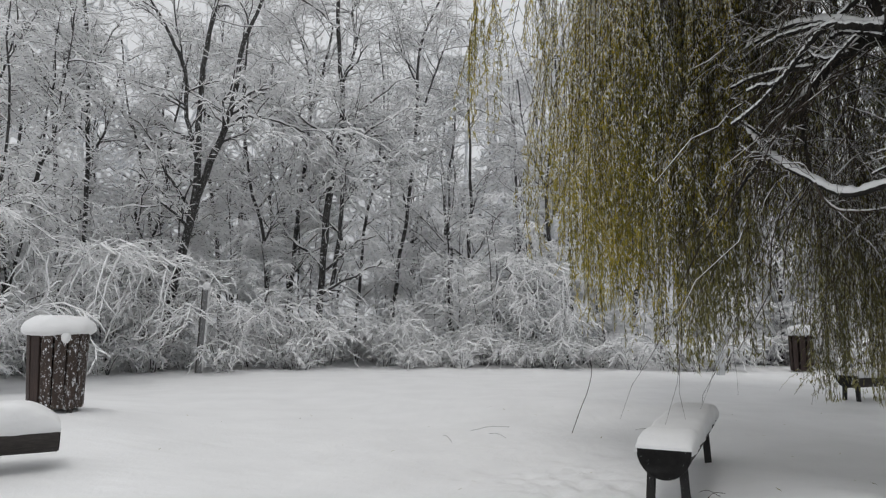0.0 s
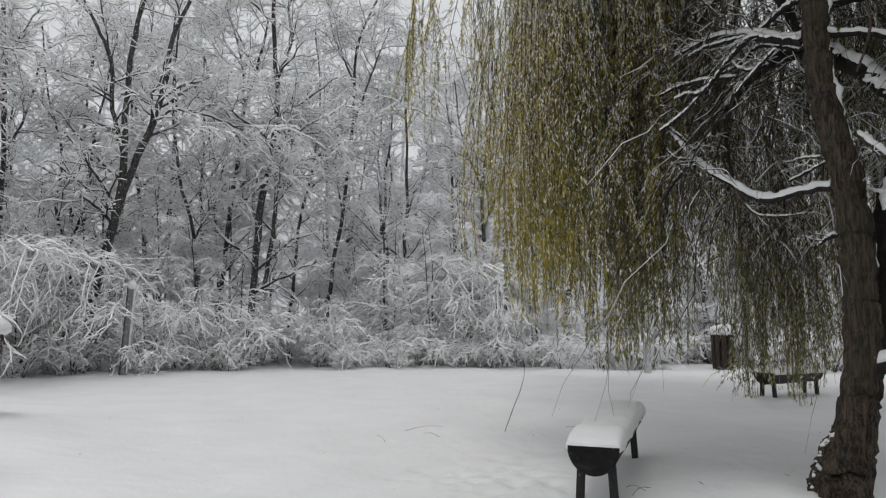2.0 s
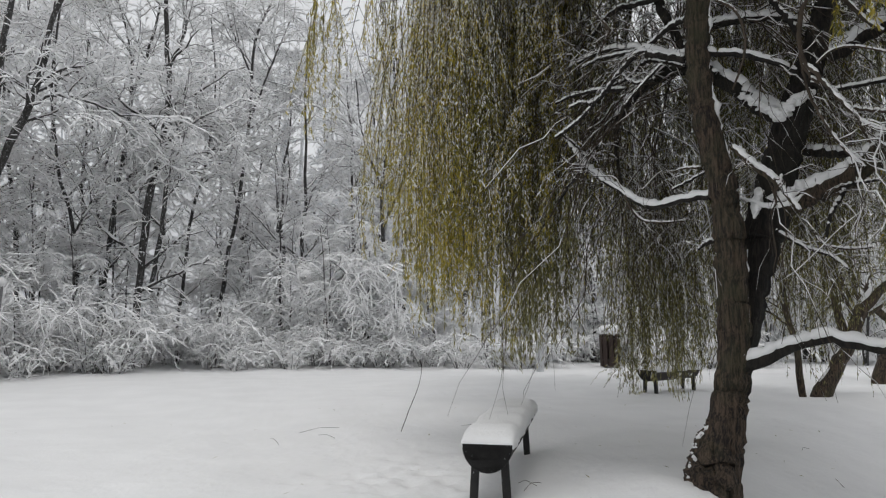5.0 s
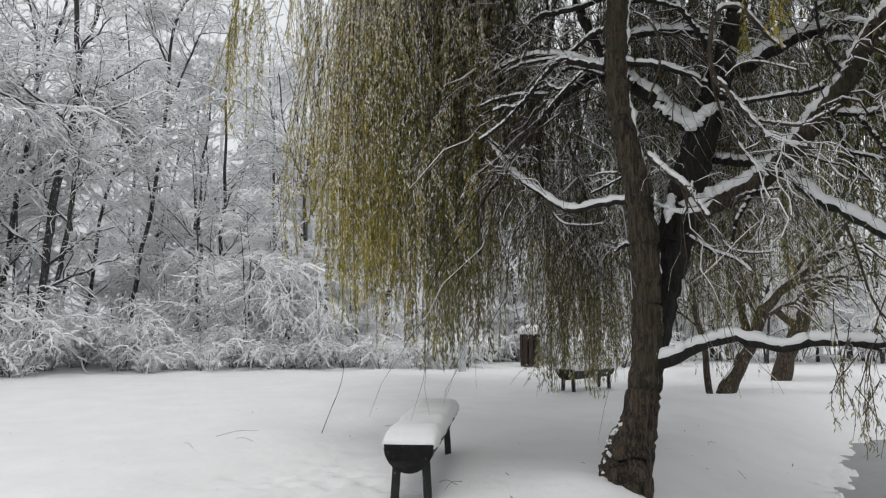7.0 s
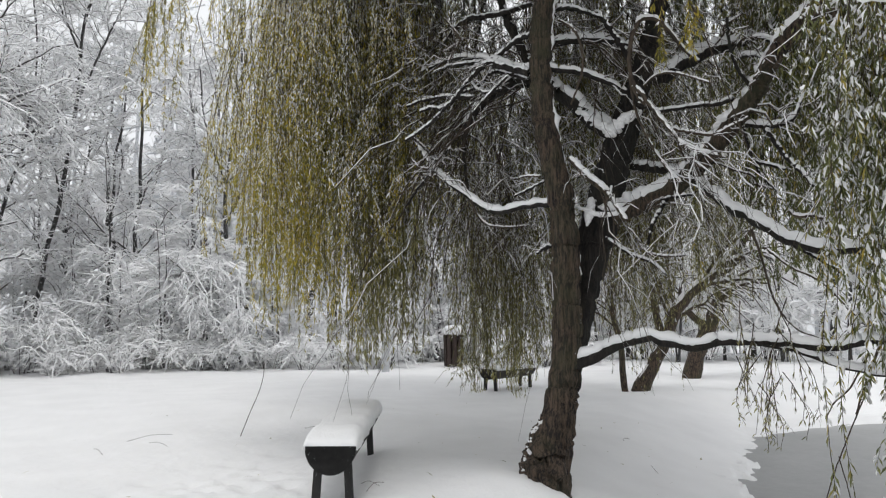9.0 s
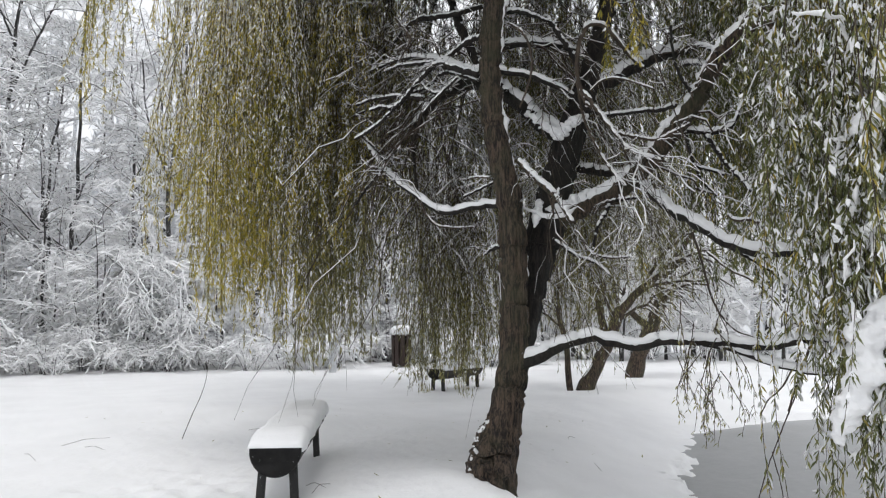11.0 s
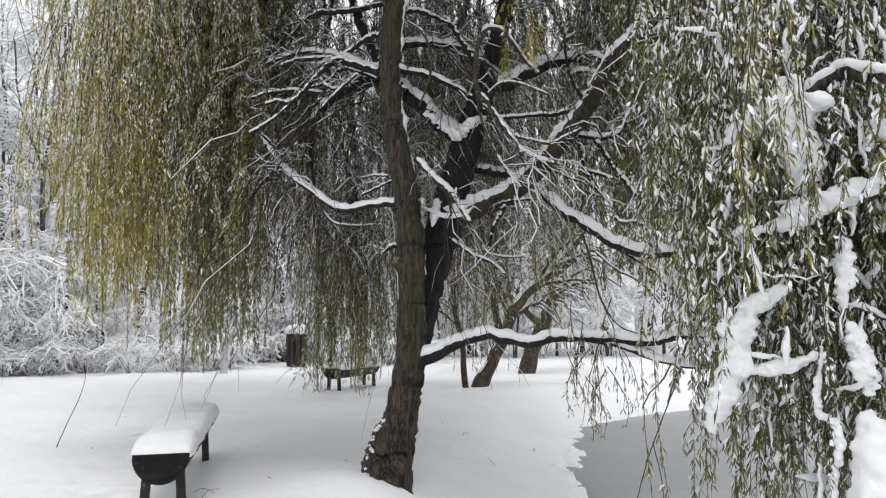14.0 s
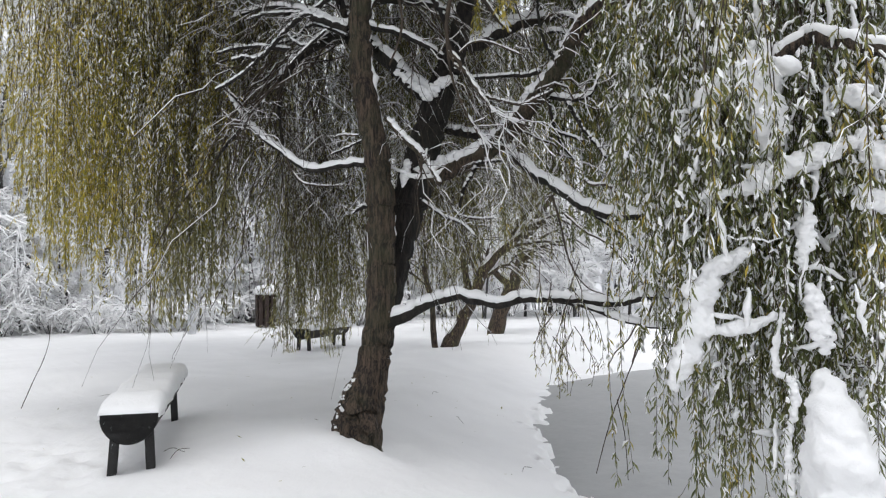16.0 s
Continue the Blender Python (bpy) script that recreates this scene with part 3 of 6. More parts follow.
for k, az, r, turn, size in FRONT:
    stand(kinds[k], az, r, turn, size, k not in used)
    used.add(k)
back = [forest_tree("forest_tree", 41 + k, 15 + k, 1 + (k == 1), 12 - 4 * (k == 1), 6, 3, 0.05, BARK_FAR, "forest tree deeper in the wood, frosted with snow, haze painted into its bark", 0.08, 0.026, 0.05, 0.06) for k in range(3)]
bused = set()
for n in range(11):
    stand(back[n % 3], -37 + 76 * (n + rng.random()) / 11, rng.uniform(30, 42), rng.uniform(0, 360), rng.uniform(0.85, 1.1), n < 3)
for n in range(7):
    stand(back[n % 3], 38 + 42 * (n + rng.random()) / 7, rng.uniform(33, 42), rng.uniform(0, 360), rng.uniform(0.8, 1.05))

# a snow-laden tree whose boughs reach in beside the bin
edge_tree = forest_tree("forest_tree", 21, 8.0, 5, 11, 9, 8, 0.10, BARK_WOOD, "small tree at the lawn with thick snow on its boughs", 0.10, 0.0085, 0.22, 0.022)
stand(edge_tree, -36.6, 17.0, 30, 1.15, True)
stand(edge_tree, -33.9, 18.6, 170, 1.0)

shrubs = [snowy_shrub("snowy_shrub", 31 + k, h, s, 10, 8, "arching leafless shrub bent under fresh snow") for k, (h, s) in enumerate(((2.2, 8), (2.8, 9), (1.6, 7), (3.4, 9)))]

def sapling(name, seed, height, stems, label):
    """A young tree with flat, drooping sprays of twigs."""
    rng = np.random.default_rng(seed)
    az = rng.uniform(0, 6.28, stems)
    q = np.linspace(0, 1, 9)
    h = height * rng.uniform(0.7, 1.1, stems)[:, None]
    lean = (rng.uniform(0.05, 0.3, stems))[:, None] * h * q ** 1.5
    P0 = np.stack([np.cos(az)[:, None] * (0.08 + lean), np.sin(az)[:, None] * (0.08 + lean), -0.15 + h * q], -1)
    P0[:, :, :2] += np.cumsum(rng.normal(size=(stems, 9, 2)), 1) * 0.04
    R0 = 0.008 * h * (1 - 0.8 * q)[None]
    P1, R1 = shoots(rng, P0, R0, 13, 0.12, 1, height * 0.42, (0.8, 1.3), 0.3, 0.55, 8, 0.5, 0.009, 0.07, 0.45, 0.9)
    P2, R2 = sprays(rng, P1, R1, 11, 0.12, 1, height * 0.13, (0.5, 0.9), 0.0, 0.35, 4, 0.6, 0.006)
    P3, R3 = sprays(rng, P2, R2, 4, 0.15, 1, height * 0.055, (0.5, 0.9), 0.0, 0.25, 3, 0.6, 0.004)
    e = base(name, 0, 0, 0, 0, label, "tree")
    v, f, m = joined([(*tubes(P0, R0, 5), 0), (*tubes(P1, R1, 3), 0)])
    child("stemwork", mesh_from("stemwork", v, f, [BARK_WOOD]), e)["kind"] = "stuff"
    v, f, m = joined([(*lying(rng, P0, R0, 0.04, 0.2, 4, 0.1), 0), (*lying(rng, P1, R1, 0.04, 0.08, 3, 0.1, 0.2), 0), (*lying(rng, P2, R2, 0.030, 0.08, 3, 0.0, 0.2), 0), (*lying(rng, P3, R3, 0.024, 0.05, 3, 0.0, 0.5), 0)])
    child("snow", mesh_from("snow", v, f, [SNOW_FAR]), e, "snow lying along flat sprays of twigs")["kind"] = "stuff"
    return e


saplings = [sapling("sapling", 71 + k, 5.0 + 0.9 * k, 2 + k % 2, "young leafless tree, its flat sprays covered with snow") for k in range(3)]
for n, (az, r, turn, size) in enumerate(((4.5, 22.6, 10, 0.95), (7.5, 23.5, 200, 1.0), (1.0, 24.5, 100, 0.9), (-1.5, 26.5, 40, 0.9), (-5.0, 28, 300, 0.9), (-11.5, 24.5, 150, 1.0), (-14.0, 22.8, 60, 0.95),
                                         (-16.5, 24.0, 230, 1.0), (-20.8, 23.0, 10, 1.05), (-23.5, 22.6, 120, 1.0), (-25.8, 24.0, 330, 1.0), (-28.5, 22.0, 80, 1.0), (-31, 22.5, 190, 1.0), (-33.5, 20, 30, 1.0),
                                         (35.5, 27, 70, 1.0), (38.5, 26, 10, 1.1), (41.5, 27.5, 130, 1.1), (44.5, 26.5, 220, 1.0), (48, 28, 300, 1.1), (52, 27, 40, 1.1), (56, 28, 170, 1.1), (10.0, 25, 70, 1.0), (13.0, 24, 160, 0.9), (17.0, 25, 250, 1.0), (21.5, 25.5, 20, 1.0), (24.5, 27.0, 110, 0.85), (28.5, 26, 310, 1.0), (32, 27, 50, 1.0))):
    stand(saplings[n % 3], az, r, turn, size, n < 3)
sused = set()
# the large shrubs: kind, bearing, distance, turn, size
BUSHES = [(3, 3.5, 23.0, 0, 1.15), (3, 6.8, 24.0, 90, 1.1), (1, 8.5, 22.6, 40, 1.0), (3, -1.0, 25.0, 200, 0.9), (1, -17.5, 21.5, 20, 1.1), (3, -22, 22.5, 100, 1.0),
          (1, -13.0, 21.8, 130, 1.0), (3, -26, 22.0, 10, 1.0), (1, -4.2, 22.8, 60, 0.75), (3, -30, 20, 10, 1.0), (1, -34, 17, 10, 1.0), (3, 24, 26, 30, 1.2), (1, 26.3, 25, 210, 1.2), (3, 28.6, 26.5, 80, 1.1), (1, 31, 25.5, 150, 1.2), (3, 34, 27, 270, 1.2), (3, 38.5, 28, 10, 1.3), (3, 42.5, 28, 190, 1.3), (1, 46.5, 28, 40, 1.4), (3, 51, 29, 110, 1.3)]
for k, az, r, turn, size in BUSHES:
    stand(shrubs[k], az, r, turn, size, k not in sused)
    sused.add(k)
for n in range(31):
    az = -36 + 74 * (n + rng.random()) / 31
    if -10.5 < az < -6.5:
        continue
    k = (n * 7) % 3
    stand(shrubs[k], az, rng.uniform(21.3, 24.5) + max(0, az) * 0.04 + 3 * (22.5 < az < 31), rng.uniform(0, 360), rng.uniform(0.6, 0.95), k not in sused)
    sused.add(k)
undergrowth = snowy_shrub("snowy_shrub", 39, 1.25, 9, 7, 6, "low tangled undergrowth buried in fresh snow")
for n in range(38):
    az = -36 + 74 * (n + rng.random()) / 38
    if -10.5 < az < -4.0:
        continue
    stand(undergrowth, az, rng.uniform(20.7, 22.2) + max(0, az) * 0.03 + 2.6 * (22.5 < az < 31), rng.uniform(0, 360), rng.uniform(0.7, 1.3), n == 0)
for n, (az, r) in enumerate(((-9.6, 23.5), (-8.6, 25.5), (-7.4, 24.6), (-6.7, 26.5), (-9.0, 28.5), (-7.8, 30.5))):
    stand(undergrowth, az, r, 60 * n, 1.2)
for n in range(11):
    k = n % 4
    az = 38 + 40 * (n + rng.random()) / 11
    stand(shrubs[k], az, rng.uniform(29, 36), rng.uniform(0, 360), rng.uniform(0.7, 1.2))


def far_woods():
    """The depth of the wood behind the nearer trees, haze painted into its bark."""
    g = np.random.default_rng(77)
    N = 84
    az = np.radians(g.uniform(-48, 88, N))
    r = g.uniform(33, 47, N)
    h = g.uniform(13, 20, N)
    q = np.linspace(0, 1, 6)
    lean = g.normal(size=(N, 2)) * 0.05
    bx, by = r * np.sin(az), r * np.cos(az)
    P0 = np.stack([bx[:, None] + lean[:, :1] * h[:, None] * q, by[:, None] + lean[:, 1:] * h[:, None] * q, h[:, None] * q], -1)
    R0 = (0.008 * h)[:, None] * (1 - 0.8 * q)
    P1, R1 = shoots(g, P0, R0, 10, 0.12, 1.0, 4.0, (0.4, 1.2), 0.2, 0.1, 4, 0.5, 0.02, 0.15)
    P2, R2 = shoots(g, P1, R1, 5, 0.1, 1.0, 1.6, (0.4, 1.2), 0.0, 0.3, 3, 0.6, 0.012, 0.15)
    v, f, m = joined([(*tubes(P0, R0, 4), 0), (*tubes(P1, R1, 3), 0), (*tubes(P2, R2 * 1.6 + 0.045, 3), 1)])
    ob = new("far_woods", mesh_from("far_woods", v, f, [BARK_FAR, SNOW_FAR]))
    return tagged(ob, "snow-covered woodland behind the nearer trees, haze painted into its bark", "woods", kind="stuff")


far_woods()


def backdrop():
    """Ring all round behind the trees, pale winter haze painted on and glowing."""
    n, r, h = 96, 50, 11
    v = [(r * math.sin(2 * math.pi * k / n), r * math.cos(2 * math.pi * k / n), z) for k in range(n) for z in (-2, h + 2.5 * math.sin(k * 1.7) + 1.5 * math.sin(k * 4.1))]
    f = [[2 * k, 2 * ((k + 1) % n), 2 * ((k + 1) % n) + 1, 2 * k + 1] for k in range(n)]
    m, nt, b = material("glowing_painted_haze", 1.0)
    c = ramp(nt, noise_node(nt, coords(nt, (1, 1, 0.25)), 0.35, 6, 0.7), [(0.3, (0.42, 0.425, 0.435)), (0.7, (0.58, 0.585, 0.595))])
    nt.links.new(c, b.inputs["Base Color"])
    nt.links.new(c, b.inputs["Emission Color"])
    # own glow brings the ring up to the haze's grey between trunks
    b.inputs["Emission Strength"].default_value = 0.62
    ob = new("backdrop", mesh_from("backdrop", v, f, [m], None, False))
    return tagged(ob, "glowing ring with pale winter haze painted on it", "backdrop", kind="structure")


backdrop()


# ---- the willow ----
def strand(g, length, leaves, leaf_len, snow, side_twigs=2, coated=0.0):
    """One hanging willow shoot, from its top at the origin: twig, leaves, snow (materials 0, 1, 2)."""
    n = 7
    q = np.linspace(0, 1, n)
    sway = np.cumsum(g.normal(size=(n, 2)), 0) * 0.012 * length ** 0.5
    arch = g.uniform(-0.22, 0.22, 2)
    P = np.stack([sway[:, 0] + arch[0] * np.sin(q * 2.2), sway[:, 1] + arch[1] * np.sin(q * 2.2), -length * q], -1)[None]
    R = (0.0045 * (1 - 0.7 * q))[None]
    lines = [(P, R)]
    if side_twigs:
        P1, R1 = shoots(g, P, R, side_twigs, 0.05, 0.8, length * 0.36, (0.2, 0.75), -0.4, 0.2, n, 0.8, 0.002, 0.08)
        lines.append((P1, R1))
    PP, RR = np.concatenate([p for p, r in lines]), np.concatenate([r for p, r in lines])
    v, f = tubes(PP, RR, 3)
    chunks = [(v, f, 0)]
    w = np.linalg.norm(PP[:, -1] - PP[:, 0], axis=1)
    src = g.choice(len(PP), leaves, p=w / w.sum())
    u = g.uniform(0.02, 1, leaves) * (n - 1)
    k = np.minimum(u.astype(int), n - 2)
    fr = (u - k)[:, None]
    p = PP[src, k] * (1 - fr) + PP[src, k + 1] * fr
    out = g.normal(size=(leaves, 3))
    out[:, 2] = 0
    d = unit(unit(out) * g.uniform(0.1, 0.95, leaves)[:, None] + np.array([0, 0, -1.0]))
    L = leaf_len * g.uniform(0.55, 1.2, leaves)[:, None]
    s = unit(np.cross(d, g.normal(size=(leaves, 3)))) * L * 0.085
    bend = unit(out) * L * 0.06
    V = np.stack([p, p + d * L * 0.45 + s + bend, p + d * L, p + d * L * 0.45 - s + bend], 1).reshape(-1, 3)
    chunks.append((V, np.arange(leaves * 4).reshape(-1, 4), 1))
    if coated:
        # leaves with a coat of snow on their outer side
        high = np.clip(0.8 - u / (n - 1), 0.06, 1) ** 1.6
        c = g.choice(leaves, int(leaves * coated), replace=False, p=high / high.sum())
        o = unit(out[c]) * 0.005 + np.array([0, 0, 0.004])
        sc, wide = s[c] * g.uniform(0.9, 1.4, (len(c), 1)), L[c] * g.uniform(0.6, 1.0, (len(c), 1))
        V = np.stack([p[c] + o, p[c] + d[c] * wide * 0.5 + sc + bend[c] + o * 2, p[c] + d[c] * wide + o, p[c] + d[c] * wide * 0.5 - sc + bend[c] + o * 2], 1).reshape(-1, 3)
        chunks.append((V, np.arange(len(c) * 4).reshape(-1, 4), 2))
    if snow:
        # snow caught on leaves and crotches
        pick = g.choice(leaves, min(snow, leaves), replace=False)
        c = p[pick] + d[pick] * L[pick] * 0.05
        e = c + d[pick] * L[pick] * g.uniform(0.4, 1.0, (len(pick), 1))
        q3 = np.linspace(0, 1, 3)[None, :, None]
        S = c[:, None] * (1 - q3) + e[:, None] * q3
        S += out[pick][:, None] * 0.006
        S[:, 1] += g.normal(size=(len(pick), 3)) * 0.006
        rad = ((0.004 if snow > 15 * length else 0.0035) + 0.009 * g.random((len(pick), 1)) ** 2) * np.array([[0.4, 1.0, 0.3]])
        v, f = tubes(S, rad, 3)
        chunks.append((v, f, 2))
    return joined(chunks)


willow = base("willow", 3.3, 4.65, 0.0, 0, "weeping willow with brown trunk, yellowing leaves and snow on limbs", "tree")
limb_lines = []


def willow_limb(name, points, n, bark, sides=10, snow=0.035, parent=None, gaps=0.04):
    g = np.random.default_rng(len(limb_lines) + 100)
    P, R = smooth_line(points, n, g, 0.05)
    limb_lines.append((P, R))
    v, f = tubes(P, R, sides)
    if sides > 20:
        # long uneven ridges and furrows of old bark
        cols = g.normal(size=(n // 7 + 2, sides)) * 0.045 + g.normal(size=(1, sides)) * 0.035
        u = np.linspace(0, n // 7, n)
        k = u.astype(int)
        w = 0.5 - 0.5 * np.cos(np.pi * (u - k)[:, None])
        ridge = cols[k] * (1 - w) + cols[k + 1] * w + g.normal(size=(n, sides)) * 0.012
        axis = np.repeat(P[0], sides, axis=0)
        v = axis + (v - axis) * (1 + ridge.reshape(-1, 1))
    off = np.array([3.3, 4.65, 0])
    ob = child(name, mesh_from(name, v - off, f, [bark]), willow)
    if snow:
        m = n * 2
        u = np.linspace(0, n - 1, m)
        k = np.minimum(u.astype(int), n - 2)
        w = u - k
        Q = P[:, k] * (1 - w)[None, :, None] + P[:, k + 1] * w[None, :, None]
        S = R[:, k] * (1 - w) + R[:, k + 1] * w
        Q = Q + g.normal(size=Q.shape) * np.minimum(0.1 * S, 0.006)[:, :, None]
        v, f = lying(g, Q, S, snow * 0.82, gaps, 9, 0.2)
        child("snow", mesh_from("snow", v - off, f, [SNOW]), ob, "ridge of snow on the limb")
    return ob


willow_limb("trunk", [(3.17, 4.60, -0.35, 0.18), (3.19, 4.62, 0.0, 0.165), (3.24, 4.63, 0.35, 0.142), (3.32, 4.63, 0.78, 0.122), (3.39, 4.64, 1.23, 0.115), (3.39, 4.65, 1.93, 0.110),
                      (3.35, 4.67, 2.50, 0.098), (3.24, 4.69, 3.02, 0.090), (3.22, 4.70, 3.61, 0.085), (3.26, 4.67, 4.21, 0.08), (3.29, 4.66, 5.04, 0.074), (3.25, 4.68, 5.83, 0.05)],
            150, BARK_WILLOW, 40, 0.02, None, 0.35)
willow_limb("stem", [(3.42, 4.70, 0.55, 0.06), (3.49, 4.71, 0.95, 0.08), (3.60, 4.74, 1.42, 0.109), (3.73, 4.76, 1.86, 0.135), (3.85, 4.73, 2.26, 0.155), (3.96, 4.71, 2.68, 0.14), (4.08, 4.67, 3.08, 0.126),
                     (4.27, 4.63, 3.56, 0.097), (4.37, 4.60, 3.95, 0.082), (4.48, 4.57, 4.42, 0.073), (4.62, 4.57, 5.15, 0.058), (4.64, 4.69, 5.99, 0.037)], 110, BARK_DARK, 32, 0.03)
willow_limb("limb", [(3.81, 4.70, 2.22, 0.101), (3.98, 4.49, 2.32, 0.076), (4.11, 4.23, 2.41, 0.071), (4.20, 3.92, 2.62, 0.073), (4.25, 3.65, 2.87, 0.067), (4.29, 3.45, 3.08, 0.062),
                     (4.32, 3.25, 3.35, 0.061), (4.35, 3.03, 3.51, 0.057), (4.37, 2.82, 3.67, 0.048), (4.30, 2.55, 3.90, 0.037), (4.24, 2.25, 4.13, 0.022)], 90, BARK_WILLOW, 24, 0.045)
willow_limb("limb", [(4.33, 3.05, 3.50, 0.039), (4.38, 2.80, 3.42, 0.038), (4.34, 2.48, 3.36, 0.031), (4.29, 2.14, 3.29, 0.020), (4.15, 1.75, 3.07, 0.012)], 20, BARK_WILLOW, 8, 0.05)
willow_limb("limb", [(4.03, 4.63, 2.97, 0.075), (3.92, 4.82, 3.10, 0.071), (3.82, 5.00, 3.30, 0.066), (3.72, 5.17, 3.50, 0.062), (3.56, 5.37, 3.64, 0.058), (3.41, 5.56, 3.61, 0.053), (3.26, 5.73, 3.51, 0.048), (3.17, 5.87, 3.33, 0.038), (3.16, 5.96, 3.19, 0.027), (3.20, 6.02, 2.91, 0.014), (3.28, 6.07, 2.61, 0.011)], 40, BARK_DARK, 9, 0.05)
willow_limb("limb", [(3.32, 4.70, 2.32, 0.026), (3.18, 4.91, 2.34, 0.022), (3.04, 5.17, 2.31, 0.021), (2.93, 5.46, 2.49, 0.019), (2.82, 5.75, 2.71, 0.016), (2.76, 6.00, 2.95, 0.013),
                     (2.72, 6.23, 3.21, 0.009)], 30, BARK_DARK, 8, 0.045)
willow_limb("low_limb", [(3.39, 4.58, 1.03, 0.057), (3.52, 4.42, 1.10, 0.043), (3.62, 4.27, 1.19, 0.036), (3.76, 4.08, 1.23, 0.032), (3.87, 3.77, 1.18, 0.030), (3.94, 3.55, 1.22, 0.028),
                         (4.03, 3.21, 1.22, 0.024), (4.09, 2.88, 1.20, 0.022), (4.07, 2.54, 1.25, 0.017), (4.04, 2.19, 1.23, 0.009)], 40, BARK_DARK, 9, 0.05)
willow_limb("low_limb", [(4.02, 3.30, 1.21, 0.017), (4.08, 3.06, 1.17, 0.016), (4.10, 2.86, 1.10, 0.013), (4.15, 2.60, 1.05, 0.012), (4.14, 2.33, 1.06, 0.007)], 18, BARK_DARK, 7, 0.045)
willow_limb("limb", [(4.21, 4.00, 2.46, 0.034), (4.21, 3.70, 2.22, 0.033), (4.27, 3.47, 2.06, 0.032), (4.27, 3.22, 1.91, 0.031), (4.28, 2.95, 1.82, 0.028), (4.26, 2.62, 1.81, 0.022),
                     (4.22, 2.29, 1.82, 0.014)], 26, BARK_DARK, 8, 0.05)
willow_limb("limb", [(4.26, 3.31, 1.95, 0.017), (4.32, 3.07, 1.79, 0.016), (4.34, 2.86, 1.62, 0.012), (4.35, 2.66, 1.40, 0.008)], 16, BARK_DARK, 7, 0.035)
willow_limb("broken_branch", [(3.35, 4.49, 2.66, 0.020), (3.39, 4.33, 2.50, 0.024), (3.44, 4.17, 2.34, 0.022), (3.48, 3.99, 2.11, 0.010)], 18, BARK_WILLOW, 7, 0.03)
willow_limb("limb", [(3.25, 4.68, 3.46, 0.022), (3.44, 4.61, 3.46, 0.021), (3.69, 4.54, 3.41, 0.020), (3.96, 4.51, 3.33, 0.017)], 16, BARK_DARK, 7, 0.04)
willow_limb("limb", [(3.22, 4.76, 3.46, 0.024), (3.12, 5.01, 3.58, 0.022), (3.03, 5.30, 3.73, 0.019), (2.92, 5.70, 3.86, 0.017), (2.81, 6.19, 3.88, 0.012)], 20, BARK_DARK, 7, 0.045)
willow_limb("limb", [(4.33, 4.58, 3.47, 0.054), (4.49, 4.42, 3.60, 0.050), (4.72, 4.17, 3.73, 0.043), (4.92, 3.94, 3.78, 0.032), (5.13, 3.66, 4.03, 0.022)], 22, BARK_DARK, 8, 0.07)
willow_limb("limb", [(3.64, 5.14, 3.93, 0.031), (3.89, 4.95, 3.94, 0.031), (4.13, 4.82, 3.91, 0.025), (4.36, 4.68, 3.81, 0.016)], 16, BARK_DARK, 7, 0.05)
willow_limb("branch", [(4.16, 3.89, 3.41, 0.012), (4.08, 3.94, 3.51, 0.014), (3.99, 3.99, 3.65, 0.016), (3.91, 4.02, 3.74, 0.016), (3.84, 4.05, 3.77, 0.016), (3.76, 4.08, 3.76, 0.016), (3.70, 4.09, 3.66, 0.018), (3.66, 4.09, 3.53, 0.018), (3.63, 4.08, 3.36, 0.018), (3.63, 4.04, 3.20, 0.015), (3.66, 3.97, 3.08, 0.015), (3.70, 3.89, 2.94, 0.013), (3.75, 3.81, 2.80, 0.013), (3.80, 3.71, 2.65, 0.011), (3.88, 3.58, 2.57, 0.011), (3.94, 3.47, 2.52, 0.006)], 48, TWIG, 7, 0.022)
willow_limb("branch", [(3.72, 4.18, 3.31, 0.014), (3.71, 4.12, 3.03, 0.011), (3.74, 4.03, 2.79, 0.011), (3.77, 3.93, 2.59, 0.011), (3.79, 3.84, 2.47, 0.011), (3.80, 3.76, 2.38, 0.007)], 24, TWIG, 6, 0.02)
willow_limb("limb", [(4.30, 3.58, 2.84, 0.019), (4.33, 3.39, 2.78, 0.015), (4.34, 3.21, 2.79, 0.011), (4.30, 3.10, 2.95, 0.005)], 14, BARK_DARK, 7, 0.04)
willow_limb("limb", [(3.36, 1.47, 2.36, 0.032), (3.38, 1.28, 2.48, 0.032), (3.34, 1.12, 2.41, 0.029), (3.31, 0.94, 2.32, 0.028), (3.29, 0.60, 2.20, 0.027)], 18, BARK_WILLOW, 8, 0.03)
willow_limb("branch", [(4.05, 1.97, 3.20, 0.015), (3.94, 2.17, 3.02, 0.012), (3.93, 2.19, 2.92, 0.010), (3.90, 2.14, 2.65, 0.007)], 14, TWIG, 6, 0.03)

